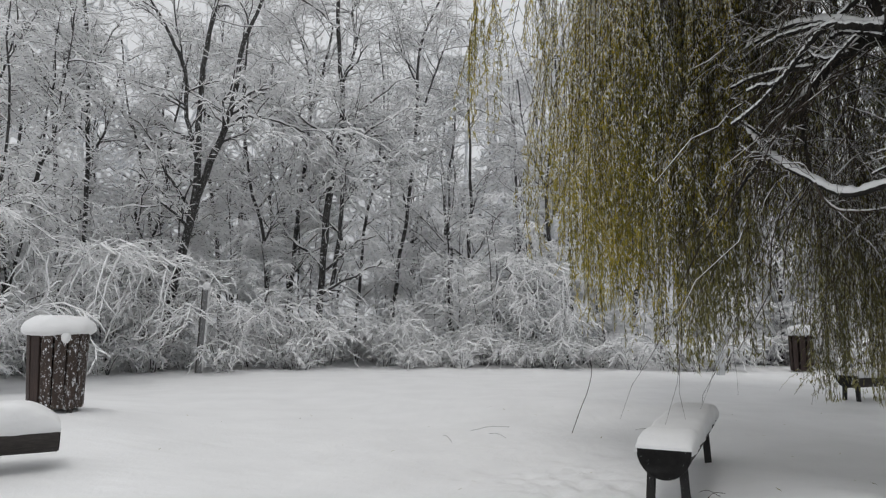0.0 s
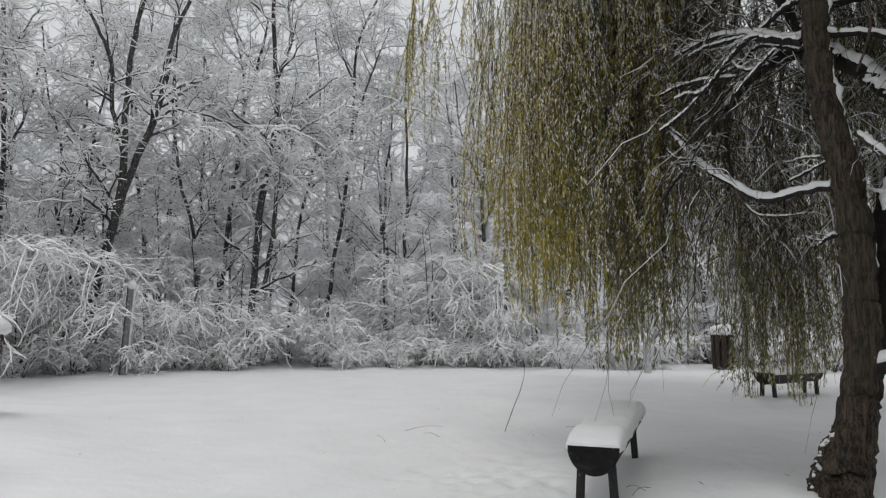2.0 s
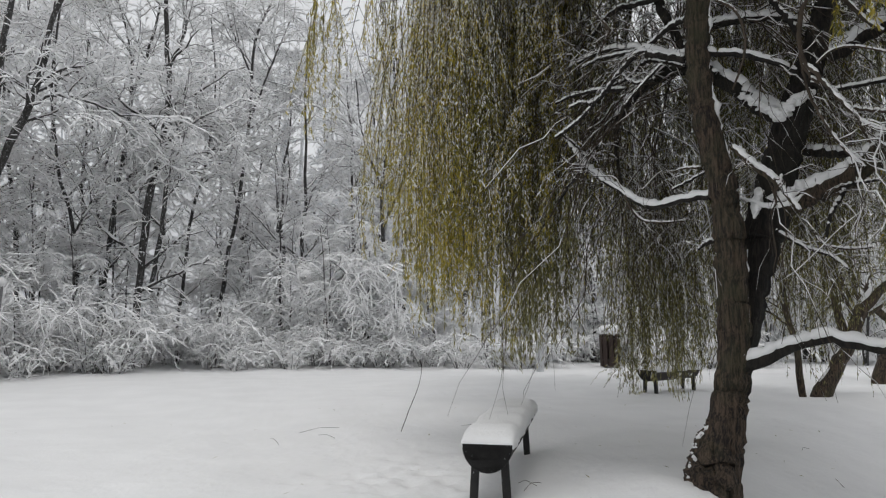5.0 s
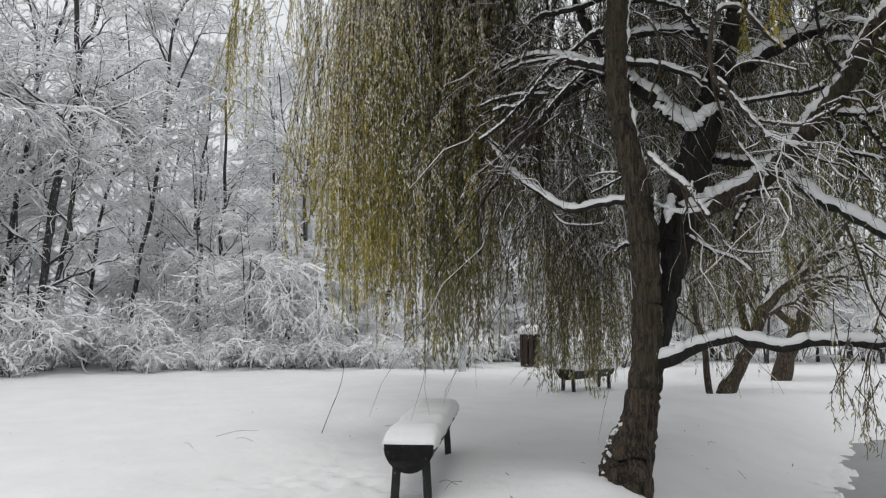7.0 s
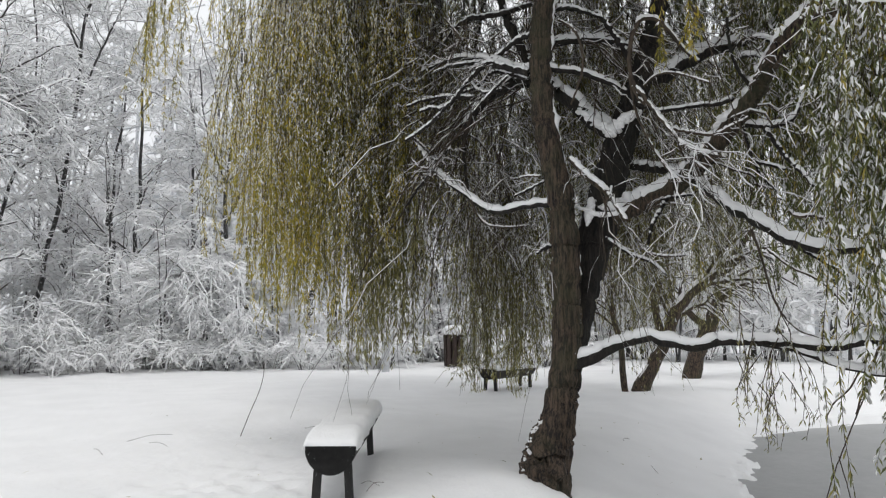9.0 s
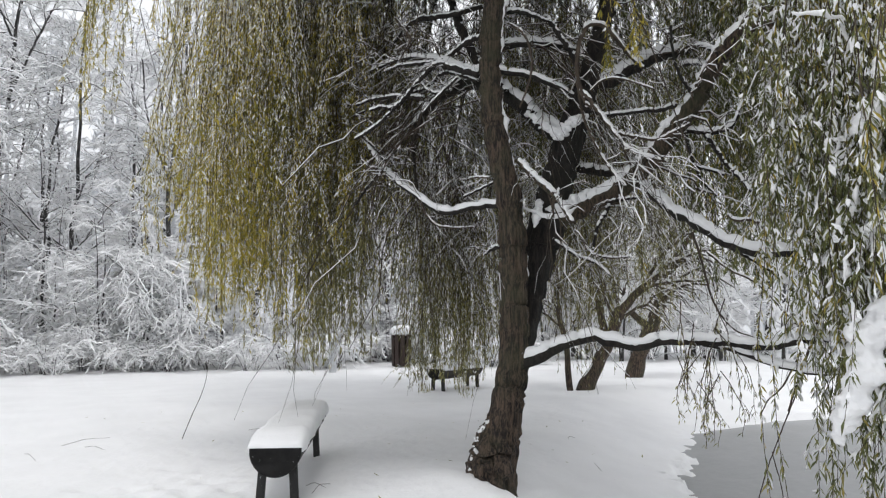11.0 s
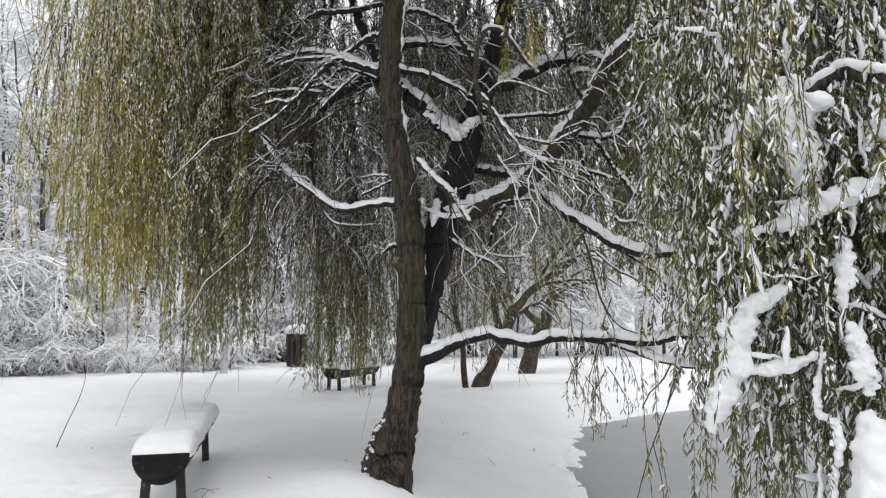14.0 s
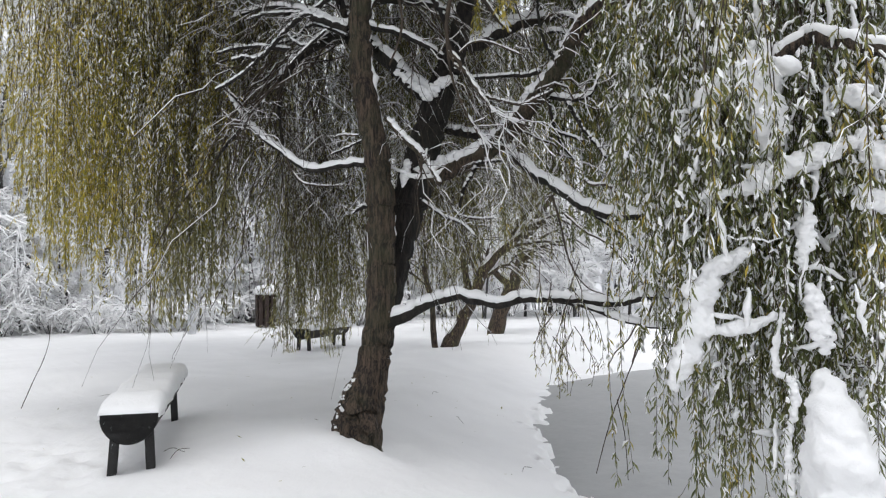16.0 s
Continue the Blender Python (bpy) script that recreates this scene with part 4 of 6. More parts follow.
# the crown's main boughs, over and around the trunk, that carry the hanging shoots
g = np.random.default_rng(9)
# boughs with tops above 6.5 are unseen, added to hold shading shoots
for az, reach, top in ((95, 3.4, 5.6), (125, 4.2, 5.9), (150, 3.0, 5.5), (70, 4.4, 5.6), (45, 4.6, 5.8), (15, 3.2, 5.4), (-35, 2.8, 5.2), (-70, 2.8, 5.4), (-110, 2.6, 5.0), (180, 2.4, 5.6), (110, 2.0, 7.0), (60, 2.2, 7.2), (20, 2.0, 6.9), (-20, 1.8, 6.8), (-60, 1.6, 6.9), (160, 1.8, 6.8), (215, 1.5, 6.6), (85, 1.6, 7.4), (94, 6.4, 8.6), (82, 7.4, 8.9), (66, 7.2, 8.8), (88, 4.2, 8.0), (48, 6.2, 8.5), (70, 4.6, 8.0), (24, 4.8, 7.8), (104, 3.0, 7.6), (58, 5.4, 8.2), (76, 6.0, 8.4)):
    ca, sa = math.cos(radians(az)), math.sin(radians(az))
    willow_limb("bough", [(3.27, 4.67, 4.3, 0.07), (3.27 + 0.3 * reach * ca, 4.67 + 0.3 * reach * sa, top - 0.4, 0.055), (3.27 + 0.65 * reach * ca, 4.67 + 0.65 * reach * sa, top, 0.04),
                          (3.27 + reach * ca, 4.67 + reach * sa, top - 0.5, 0.015)], 18, BARK_DARK, 7, 0.05)


def willow_twigs():
    """The tangle of fine snow-lined twigs along the limbs, plus unseen shading shoots above."""
    g = np.random.default_rng(55)
    tw, sn = [], []
    for k, (P, R) in enumerate(limb_lines):
        per, u0 = (0, 0) if k == 0 else (6, 0.6) if k == 1 else (2, 0.4) if k in (6, 7, 8, 9) else (6, 0.25)
        if not per:
            continue
        P1, R1 = shoots(g, P, R, per, u0, 1.0, 0.75, (0.4, 1.2), 0.1, 0.5, 9, 0.3, 0.004, 0.22, 0.2)
        R1 = np.minimum(R1, 0.008)
        P2, R2 = shoots(g, P1, R1, 4, 0.15, 1.0, 0.5, (0.3, 0.9), -0.2, 0.5, 6, 0.6, 0.003, 0.12, 0.2)
        c1, c2 = P1[:, :, 2].min(axis=1) > 0.8, P2[:, :, 2].min(axis=1) > 0.8
        P1, R1, P2, R2 = P1[c1], R1[c1], P2[c2], R2[c2]
        if not len(P1) or not len(P2):
            continue
        tw += [(*tubes(P1, R1, 4), 0), (*tubes(P2, R2, 3), 0)]
        sn += [(*lying(g, P1, R1, 0.008, 0.15, 4, 0.15), 0), (*lying(g, P2, R2, 0.004, 0.4, 3, 0.2), 0)]
    # the dark thicket of fine shoots over the arching limbs
    for k, many in ((4, 26), (12, 22), (14, 16)):
        P, R = limb_lines[k]
        P1, R1 = shoots(g, P, R, many, 0.3, 1.0, 1.4, (0.4, 1.2), 0.25, 0.7, 8, 0.25, 0.004, 0.16, 0.2)
        R1 = np.minimum(R1, 0.007)
        P2, R2 = shoots(g, P1, R1, 8, 0.2, 1.0, 0.7, (0.3, 0.9), -0.3, 0.6, 5, 0.6, 0.003, 0.16, 0.2)
        tw += [(*tubes(P1, R1, 4), 0), (*tubes(P2, R2, 3), 0)]
        sn += [(*lying(g, P1, R1, 0.006, 0.4, 3, 0.3), 0)]
    for k in range(20, len(limb_lines)):
        P, R = limb_lines[k]
        P1, R1 = shoots(g, P, R, 11 if P[0, -1, 0] > 2.2 else 4, 0.15, 1.0, 1.6, (0.5, 1.3), 0.1, 0.9, 8, 0.25, 0.004, 0.34, 0.2)
        R1 = np.minimum(R1, 0.006)
        P2, R2 = shoots(g, P1, R1, 7, 0.15, 1.0, 0.8, (0.3, 0.9), -0.3, 0.6, 5, 0.6, 0.003, 0.18, 0.2)
        c1, c2 = (~(((np.hypot(Q[:, :, 0], Q[:, :, 1]) < 4.2) & (Q[:, :, 2] < 3.4)) | (Q[:, :, 2] < 1.5)).any(axis=1) for Q in (P1, P2))
        P1, R1, P2, R2 = P1[c1], R1[c1], P2[c2], R2[c2]
        if not len(P1) or not len(P2):
            continue
        tw += [(*tubes(P1, R1, 3), 0), (*tubes(P2, R2, 3), 0)]
        sn += [(*lying(g, P1, R1, 0.006, 0.4, 3, 0.25), 0)]
    # unseen shoots with a thick load of snow, added up high to shade the ground
    for k in range(20, len(limb_lines)):
        P, R = limb_lines[k]
        if P[0, :, 2].max() < 4.9:
            continue
        many = 56 if P[0, :, 2].max() > 7.3 else 14
        P1, R1 = shoots(g, P, R, many, 0.3 if many > 20 else 0.1, 1.0, 1.9, (0.9, 1.5), 0.1, 0.05, 5, 0.5, 0.05, 0.2, 0.2, 0.4)
        P2, R2 = shoots(g, P1, R1, min(16, many // 3 + 2), 0.1, 1.0, 1.2, (0.6, 1.3), 0.0, 0.1, 3, 0.6, 0.06, 0.2, 0.2, 0.4)
        up1, up2 = ((Q[:, :, 2] > 5.2 + 0.3 * np.hypot(Q[:, :, 0] - 3.3, Q[:, :, 1] - 4.65)).all(axis=1) & (Q[:, :, 0] > 3.0).all(axis=1) for Q in (P1, P2))
        P1, R1, P2, R2 = P1[up1], R1[up1], P2[up2], R2[up2]
        if not len(P1) or not len(P2):
            continue
        tw += [(*tubes(P1, R1, 4), 0), (*tubes(P2, R2, 3), 0)]
        sn += [(*lying(g, P1, R1, 0.16, 0.03, 4, 0.0), 0), (*lying(g, P2, R2, 0.13, 0.03, 3, 0.0), 0)]
    off = np.array([3.3, 4.65, 0])
    v, f, m = joined(tw)
    t = child("twig_tangle", mesh_from("twig_tangle", v - off, f, [TWIG]), willow, "tangle of fine dark twigs, with unseen shading shoots above")
    t["kind"] = "stuff"
    # includes the thick snow on the unseen shading shoots
    v, f, m = joined(sn)
    s = child("twig_snow", mesh_from("twig_snow", v - off, f, [SNOW]), willow, "thin snow lying on the twigs")
    s["kind"] = "stuff"


willow_twigs()

# the lesser branches round the trunk and the stem: name, line, points, bark, sides, snow
BRANCHES = [
    ("branch", [(3.18, 4.79, 3.79, 0.019), (3.14, 4.92, 3.79, 0.019), (3.11, 5.05, 3.76, 0.019), (3.04, 5.20, 3.70, 0.017), (2.94, 5.36, 3.70, 0.015), (2.80, 5.54, 3.71, 0.013), (2.70, 5.69, 3.68, 0.010)], 42, BARK_DARK, 7, 0.025),
    ("branch", [(3.16, 4.80, 3.46, 0.028), (3.08, 4.92, 3.52, 0.026), (3.00, 5.02, 3.57, 0.024), (2.94, 5.11, 3.61, 0.022), (2.86, 5.22, 3.52, 0.019), (2.79, 5.31, 3.41, 0.019), (2.73, 5.40, 3.31, 0.017), (2.68, 5.48, 3.27, 0.015), (2.61, 5.57, 3.30, 0.012), (2.54, 5.65, 3.27, 0.010)], 60, BARK_DARK, 7, 0.028),
    ("branch", [(2.70, 5.47, 3.28, 0.015), (2.62, 5.58, 3.16, 0.015), (2.53, 5.70, 3.08, 0.015), (2.46, 5.80, 3.03, 0.010)], 24, BARK_DARK, 7, 0.026),
    ("branch", [(3.19, 4.84, 3.41, 0.019), (3.11, 5.01, 3.51, 0.014), (3.04, 5.18, 3.57, 0.015), (2.98, 5.33, 3.49, 0.012), (2.89, 5.49, 3.45, 0.010)], 30, BARK_DARK, 7, 0.022),
    ("branch", [(3.00, 4.97, 3.34, 0.014), (2.92, 5.09, 3.34, 0.012), (2.87, 5.19, 3.40, 0.011), (2.87, 5.27, 3.49, 0.008)], 24, BARK_DARK, 7, 0.022),
    ("branch", [(2.94, 5.35, 3.38, 0.017), (2.85, 5.53, 3.42, 0.018), (2.77, 5.71, 3.46, 0.015), (2.68, 5.90, 3.47, 0.013), (2.59, 6.07, 3.45, 0.011)], 30, BARK_DARK, 7, 0.026),
    ("branch", [(2.99, 4.85, 3.42, 0.010), (2.96, 4.95, 3.37, 0.010), (2.89, 5.07, 3.27, 0.010), (2.82, 5.18, 3.16, 0.008)], 24, BARK_DARK, 7, 0.022),
    ("limb", [(3.65, 5.07, 3.46, 0.041), (3.48, 5.25, 3.75, 0.041), (3.42, 5.35, 3.98, 0.041), (3.38, 5.43, 4.17, 0.042), (3.35, 5.51, 4.39, 0.037), (3.30, 5.60, 4.71, 0.032)], 36, BARK_DARK, 8, 0.030),
    ("branch", [(3.45, 5.15, 4.28, 0.020), (3.31, 5.36, 4.26, 0.023), (3.17, 5.56, 4.27, 0.023), (3.08, 5.72, 4.29, 0.024), (2.98, 5.89, 4.19, 0.019), (2.93, 6.02, 4.09, 0.014)], 36, BARK_DARK, 7, 0.006),
    ("branch", [(2.61, 5.29, 4.03, 0.008), (2.74, 5.26, 3.88, 0.008), (2.74, 5.30, 3.80, 0.007), (2.69, 5.36, 3.68, 0.006)], 24, TWIG, 7, 0.012),
    ("branch", [(3.39, 4.70, 4.04, 0.019), (3.56, 4.67, 4.05, 0.019), (3.69, 4.65, 4.03, 0.014), (3.82, 4.62, 4.00, 0.010)], 24, BARK_DARK, 7, 0.030),
    ("branch", [(3.23, 4.45, 3.80, 0.009), (3.31, 4.39, 3.73, 0.010), (3.36, 4.36, 3.63, 0.010), (3.38, 4.34, 3.49, 0.010), (3.37, 4.34, 3.35, 0.010), (3.34, 4.37, 3.22, 0.009), (3.30, 4.40, 3.09, 0.007)], 42, TWIG, 7, 0.006),
    ("branch", [(3.79, 4.65, 4.06, 0.019), (3.89, 4.57, 3.86, 0.022), (3.94, 4.52, 3.73, 0.022), (3.99, 4.48, 3.58, 0.019)], 24, BARK_DARK, 7, 0.035),
    ("branch", [(3.67, 4.10, 3.20, 0.012), (3.70, 4.04, 3.07, 0.012), (3.76, 3.96, 2.99, 0.011), (3.82, 3.87, 2.83, 0.011), (3.84, 3.82, 2.70, 0.010), (3.87, 3.77, 2.55, 0.007)], 36, TWIG, 7, 0.018),
    ("branch", [(3.73, 4.04, 3.19, 0.008), (3.78, 3.96, 3.26, 0.008), (3.85, 3.86, 3.26, 0.008), (3.93, 3.74, 3.20, 0.007), (4.00, 3.63, 3.13, 0.005)], 30, TWIG, 7, 0.016),
    ("branch", [(3.97, 4.37, 3.18, 0.014), (4.04, 4.22, 3.09, 0.014), (4.10, 4.07, 3.07, 0.014), (4.16, 3.92, 3.06, 0.014), (4.23, 3.76, 3.04, 0.016), (4.25, 3.65, 3.05, 0.018)], 36, BARK_DARK, 7, 0.030),
    ("branch", [(3.79, 3.84, 2.81, 0.011), (3.88, 3.72, 2.76, 0.010), (3.96, 3.59, 2.72, 0.010), (4.02, 3.49, 2.76, 0.008), (4.08, 3.38, 2.81, 0.005)], 30, TWIG, 7, 0.020),
    ("branch", [(4.26, 3.48, 3.08, 0.013), (4.19, 3.52, 3.20, 0.013), (4.14, 3.54, 3.33, 0.011), (4.11, 3.54, 3.47, 0.011), (4.09, 3.53, 3.62, 0.011)], 30, BARK_DARK, 7, 0.012),
    ("limb", [(4.19, 4.71, 2.74, 0.036), (4.30, 4.52, 2.68, 0.035), (4.36, 4.36, 2.64, 0.030), (4.41, 4.22, 2.65, 0.025)], 24, BARK_DARK, 8, 0.045),
    ("branch", [(4.51, 3.80, 3.47, 0.014), (4.46, 3.62, 3.42, 0.014), (4.42, 3.44, 3.32, 0.014)], 18, BARK_DARK, 7, 0.050),
    ("branch", [(4.56, 3.75, 3.60, 0.014), (4.50, 3.58, 3.56, 0.014), (4.44, 3.41, 3.44, 0.014)], 18, BARK_DARK, 7, 0.050),
    ("branch", [(4.29, 3.60, 2.82, 0.014), (4.29, 3.56, 2.66, 0.011), (4.29, 3.52, 2.55, 0.011), (4.33, 3.43, 2.50, 0.011), (4.38, 3.33, 2.45, 0.008)], 30, BARK_DARK, 7, 0.020),
    ("branch", [(4.25, 3.49, 2.53, 0.009), (4.29, 3.45, 2.41, 0.009), (4.34, 3.37, 2.29, 0.006)], 18, BARK_DARK, 7, 0.016),
    ("branch", [(4.30, 3.43, 2.78, 0.018), (4.33, 3.29, 2.54, 0.015), (4.34, 3.16, 2.38, 0.013), (4.32, 3.07, 2.27, 0.009)], 24, BARK_DARK, 7, 0.030),
    ("branch", [(4.38, 2.99, 2.75, 0.013), (4.37, 2.91, 2.62, 0.013), (4.35, 2.84, 2.51, 0.008)], 18, BARK_DARK, 7, 0.030),
    ("branch", [(4.31, 3.26, 2.13, 0.011), (4.29, 3.17, 2.08, 0.010), (4.30, 3.04, 2.06, 0.009), (4.32, 2.89, 1.88, 0.006)], 24, TWIG, 7, 0.020),
    ("branch", [(4.11, 3.95, 2.35, 0.009), (4.06, 4.07, 2.35, 0.011), (4.01, 4.19, 2.34, 0.014)], 18, BARK_DARK, 7, 0.012),
    ("branch", [(4.04, 4.16, 2.34, 0.016), (3.97, 4.19, 2.21, 0.016), (3.90, 4.20, 2.09, 0.014), (3.86, 4.19, 1.94, 0.009)], 24, BARK_DARK, 7, 0.030),
    ("branch", [(3.75, 4.56, 2.06, 0.012), (3.82, 4.36, 1.91, 0.011), (3.88, 4.18, 1.83, 0.010), (3.89, 4.03, 1.72, 0.006)], 24, BARK_DARK, 7, 0.024),
    ("branch", [(3.86, 4.33, 2.05, 0.008), (3.87, 4.23, 1.92, 0.008), (3.93, 4.08, 1.87, 0.007), (3.99, 3.93, 1.87, 0.005)], 24, TWIG, 7, 0.020),
    ("branch", [(3.27, 4.67, 1.98, 0.016), (3.24, 4.72, 1.96, 0.014), (3.20, 4.77, 1.92, 0.007)], 18, BARK_DARK, 7, 0.022),
    ("branch", [(3.30, 4.77, 2.54, 0.009), (3.24, 4.93, 2.49, 0.010), (3.19, 5.08, 2.45, 0.007)], 18, BARK_DARK, 7, 0.014),
    ("branch", [(3.26, 4.79, 2.58, 0.008), (3.22, 4.94, 2.60, 0.008), (3.19, 5.08, 2.60, 0.006)], 18, TWIG, 7, 0.014),
    ("branch", [(2.86, 5.27, 2.43, 0.010), (2.91, 5.27, 2.31, 0.010), (3.01, 5.25, 2.21, 0.009), (3.17, 5.18, 2.19, 0.007), (3.33, 5.11, 2.20, 0.006)], 30, TWIG, 7, 0.018),
    ("branch", [(2.57, 5.86, 3.08, 0.012), (2.69, 5.81, 2.96, 0.011), (2.75, 5.78, 2.87, 0.011), (2.80, 5.76, 2.90, 0.010), (2.88, 5.71, 2.99, 0.008)], 30, BARK_DARK, 7, 0.016),
    ("branch", [(2.55, 5.87, 2.89, 0.009), (2.60, 5.79, 2.79, 0.009), (2.70, 5.69, 2.76, 0.009)], 18, TWIG, 7, 0.014),
    ("branch", [(2.74, 5.78, 2.79, 0.016), (2.70, 5.88, 2.69, 0.016), (2.65, 5.97, 2.61, 0.014), (2.59, 6.07, 2.47, 0.011)], 24, BARK_DARK, 7, 0.006),
    ("branch", [(4.21, 3.38, 1.87, 0.009), (4.24, 3.23, 1.74, 0.008), (4.30, 3.04, 1.62, 0.007), (4.35, 2.86, 1.40, 0.005)], 24, TWIG, 7, 0.006),
    ("branch", [(4.23, 3.52, 2.03, 0.010), (4.23, 3.44, 1.80, 0.009), (4.23, 3.36, 1.52, 0.008), (4.26, 3.23, 1.32, 0.006), (4.32, 3.07, 1.25, 0.004)], 30, TWIG, 7, 0.005),
    ("branch", [(4.19, 2.64, 1.12, 0.005), (4.14, 2.71, 0.89, 0.0045), (4.08, 2.80, 0.62, 0.004), (4.02, 2.88, 0.34, 0.0035), (3.98, 2.95, 0.04, 0.0025)], 30, TWIG, 5, 0.003),
    ("branch", [(4.06, 2.83, 0.55, 0.0035), (4.07, 2.78, 0.32, 0.003), (4.06, 2.75, 0.02, 0.0025)], 18, TWIG, 5, 0.003),
    ("branch", [(4.21, 2.70, 1.17, 0.006), (4.15, 2.79, 0.96, 0.006), (4.10, 2.86, 0.87, 0.005), (4.07, 2.91, 0.76, 0.004)], 24, TWIG, 5, 0.003),
    ("branch", [(4.22, 2.48, 1.65, 0.008), (4.19, 2.60, 1.27, 0.008), (4.17, 2.70, 1.00, 0.007), (4.16, 2.77, 0.80, 0.006)], 24, TWIG, 5, 0.003),
    ("branch", [(3.67, 1.31, 1.06, 0.006), (3.69, 1.25, 1.00, 0.006), (3.71, 1.19, 0.97, 0.006), (3.73, 1.13, 0.90, 0.005)], 24, TWIG, 5, 0.014),
    ("branch", [(3.67, 1.32, 0.96, 0.005), (3.69, 1.26, 0.94, 0.005), (3.71, 1.19, 0.94, 0.004)], 18, TWIG, 5, 0.014),
    ("branch", [(3.74, 2.12, 3.02, 0.010), (3.73, 2.07, 2.87, 0.010), (3.71, 2.03, 2.71, 0.010), (3.70, 1.99, 2.56, 0.009)], 24, TWIG, 5, 0.014),
    ("branch", [(3.71, 2.07, 2.90, 0.008), (3.74, 1.98, 2.83, 0.008), (3.78, 1.86, 2.78, 0.007), (3.78, 1.83, 2.80, 0.005)], 24, TWIG, 5, 0.014),
]
twiggy = []
for name, line, n, bark, sides, snow in BRANCHES:
    willow_limb(name, line, n, bark, sides, snow * 0.62, None, 0.10)
    if snow > 0.006:
        twiggy.append(limb_lines[-1])


def branch_twigs():
    """Fine snow-lined twigs on the lesser branches, and the grey mesh of them behind the arch."""
    g = np.random.default_rng(71)
    tw, sn = [], []
    for P, R in twiggy:
        per = max(4, int(np.linalg.norm(np.diff(P[0], axis=0), axis=1).sum() * 6))
        P1, R1 = sprays(g, P, R, per, 0.15, 1.0, 0.34, (0.5, 1.3), 0.0, 0.2, 6, 0.4, 0.0026, 0.35, 0.3, 1.4)
        R1 = np.minimum(R1, 0.004)
        P2, R2 = sprays(g, P1, R1, 4, 0.2, 1.0, 0.17, (0.4, 0.9), -0.2, 0.3, 4, 0.7, 0.0018, 0.2, 0.4, 0.9)
        tw += [(*tubes(P1, R1, 3), 0), (*tubes(P2, R2, 3), 0)]
        sn += [(*lying(g, P1, R1, 0.007, 0.3, 3, 0.2), 0), (*lying(g, P2, R2, 0.003, 0.5, 3, 0.3), 0)]
    N = 420
    az, r, z = np.radians(g.uniform(25.0, 48.0, N)), g.uniform(6.6, 9.0, N), g.uniform(2.5, 5.6, N)
    d = unit(g.normal(size=(N, 3)) * np.array([1, 1, 0.6]) + np.array([0, 0, -0.5]))
    q = np.linspace(0, 1, 7)[None, :, None]
    P = np.stack([r * np.sin(az), r * np.cos(az), z], -1)[:, None] + d[:, None] * q * g.uniform(0.5, 1.3, (N, 1, 1))
    P[:, :, 2] -= 0.35 * q[:, :, 0] ** 2
    P += np.cumsum(g.normal(size=P.shape), 1) * 0.012
    R = np.full((N, 7), 0.0036) * np.linspace(1.2, 0.5, 7)
    P2, R2 = sprays(g, P, R, 5, 0.1, 1.0, 0.36, (0.4, 1.0), -0.2, 0.3, 4, 0.7, 0.0024, 0.2, 0.3, 0.9)
    tw += [(*tubes(P, R, 3), 0), (*tubes(P2, R2, 3), 0)]
    sn += [(*lying(g, P, R, 0.008, 0.3, 3, 0.15), 0), (*lying(g, P2, R2, 0.005, 0.45, 3, 0.2), 0)]
    off = np.array([3.3, 4.65, 0])
    v, f, m = joined(tw)
    child("twig_tangle", mesh_from("twig_tangle", v - off, f, [TWIG]), willow, "mesh of thin twigs behind the trunk")["kind"] = "stuff"
    v, f, m = joined(sn)
    child("twig_snow", mesh_from("twig_snow", v - off, f, [SNOW]), willow, "thin snow lying on the twigs")["kind"] = "stuff"


branch_twigs()


def shade_canopy(count, seed):
    """Dense leafy sprays, unseen above the view, added to shade the snow below."""
    g = np.random.default_rng(seed)
    r = np.sqrt(g.uniform(4.6 ** 2, 15.3 ** 2, count))
    a = np.radians(np.where(r < 9.0, 20.0, 12.3) + g.random(count) * np.where(r < 9.0, 22.0, 26.0))
    x, y = r * np.sin(a), r * np.cos(a)
    z = np.maximum(4.7, 1.9 + 0.5 * np.hypot(x, y)) + g.uniform(0, 1.3, count)
    n = 56
    c = np.repeat(np.stack([x, y, z], -1), n, axis=0) + g.normal(size=(count * n, 3)) * np.array([0.28, 0.28, 0.10])
    d = unit(g.normal(size=(count * n, 3)) * np.array([1, 1, 0.35])) * g.uniform(0.2, 0.42, (count * n, 1))
    w = unit(np.cross(d, g.normal(size=d.shape) * 0.4 + np.array([0, 0, 1.0]))) * 0.028
    V = np.stack([c - d / 2, c + w, c + d / 2, c - w], 1).reshape(-1, 3) - np.array([3.3, 4.65, 0])
    ob = child("leaf_canopy", mesh_from("leaf_canopy", V, np.arange(len(V)).reshape(-1, 4), [LEAF_DULL], None, False), willow, "dense dull leaf sprays, unseen, added above the view to cast shade")
    ob["kind"] = "stuff"


shade_canopy(1050, 23)

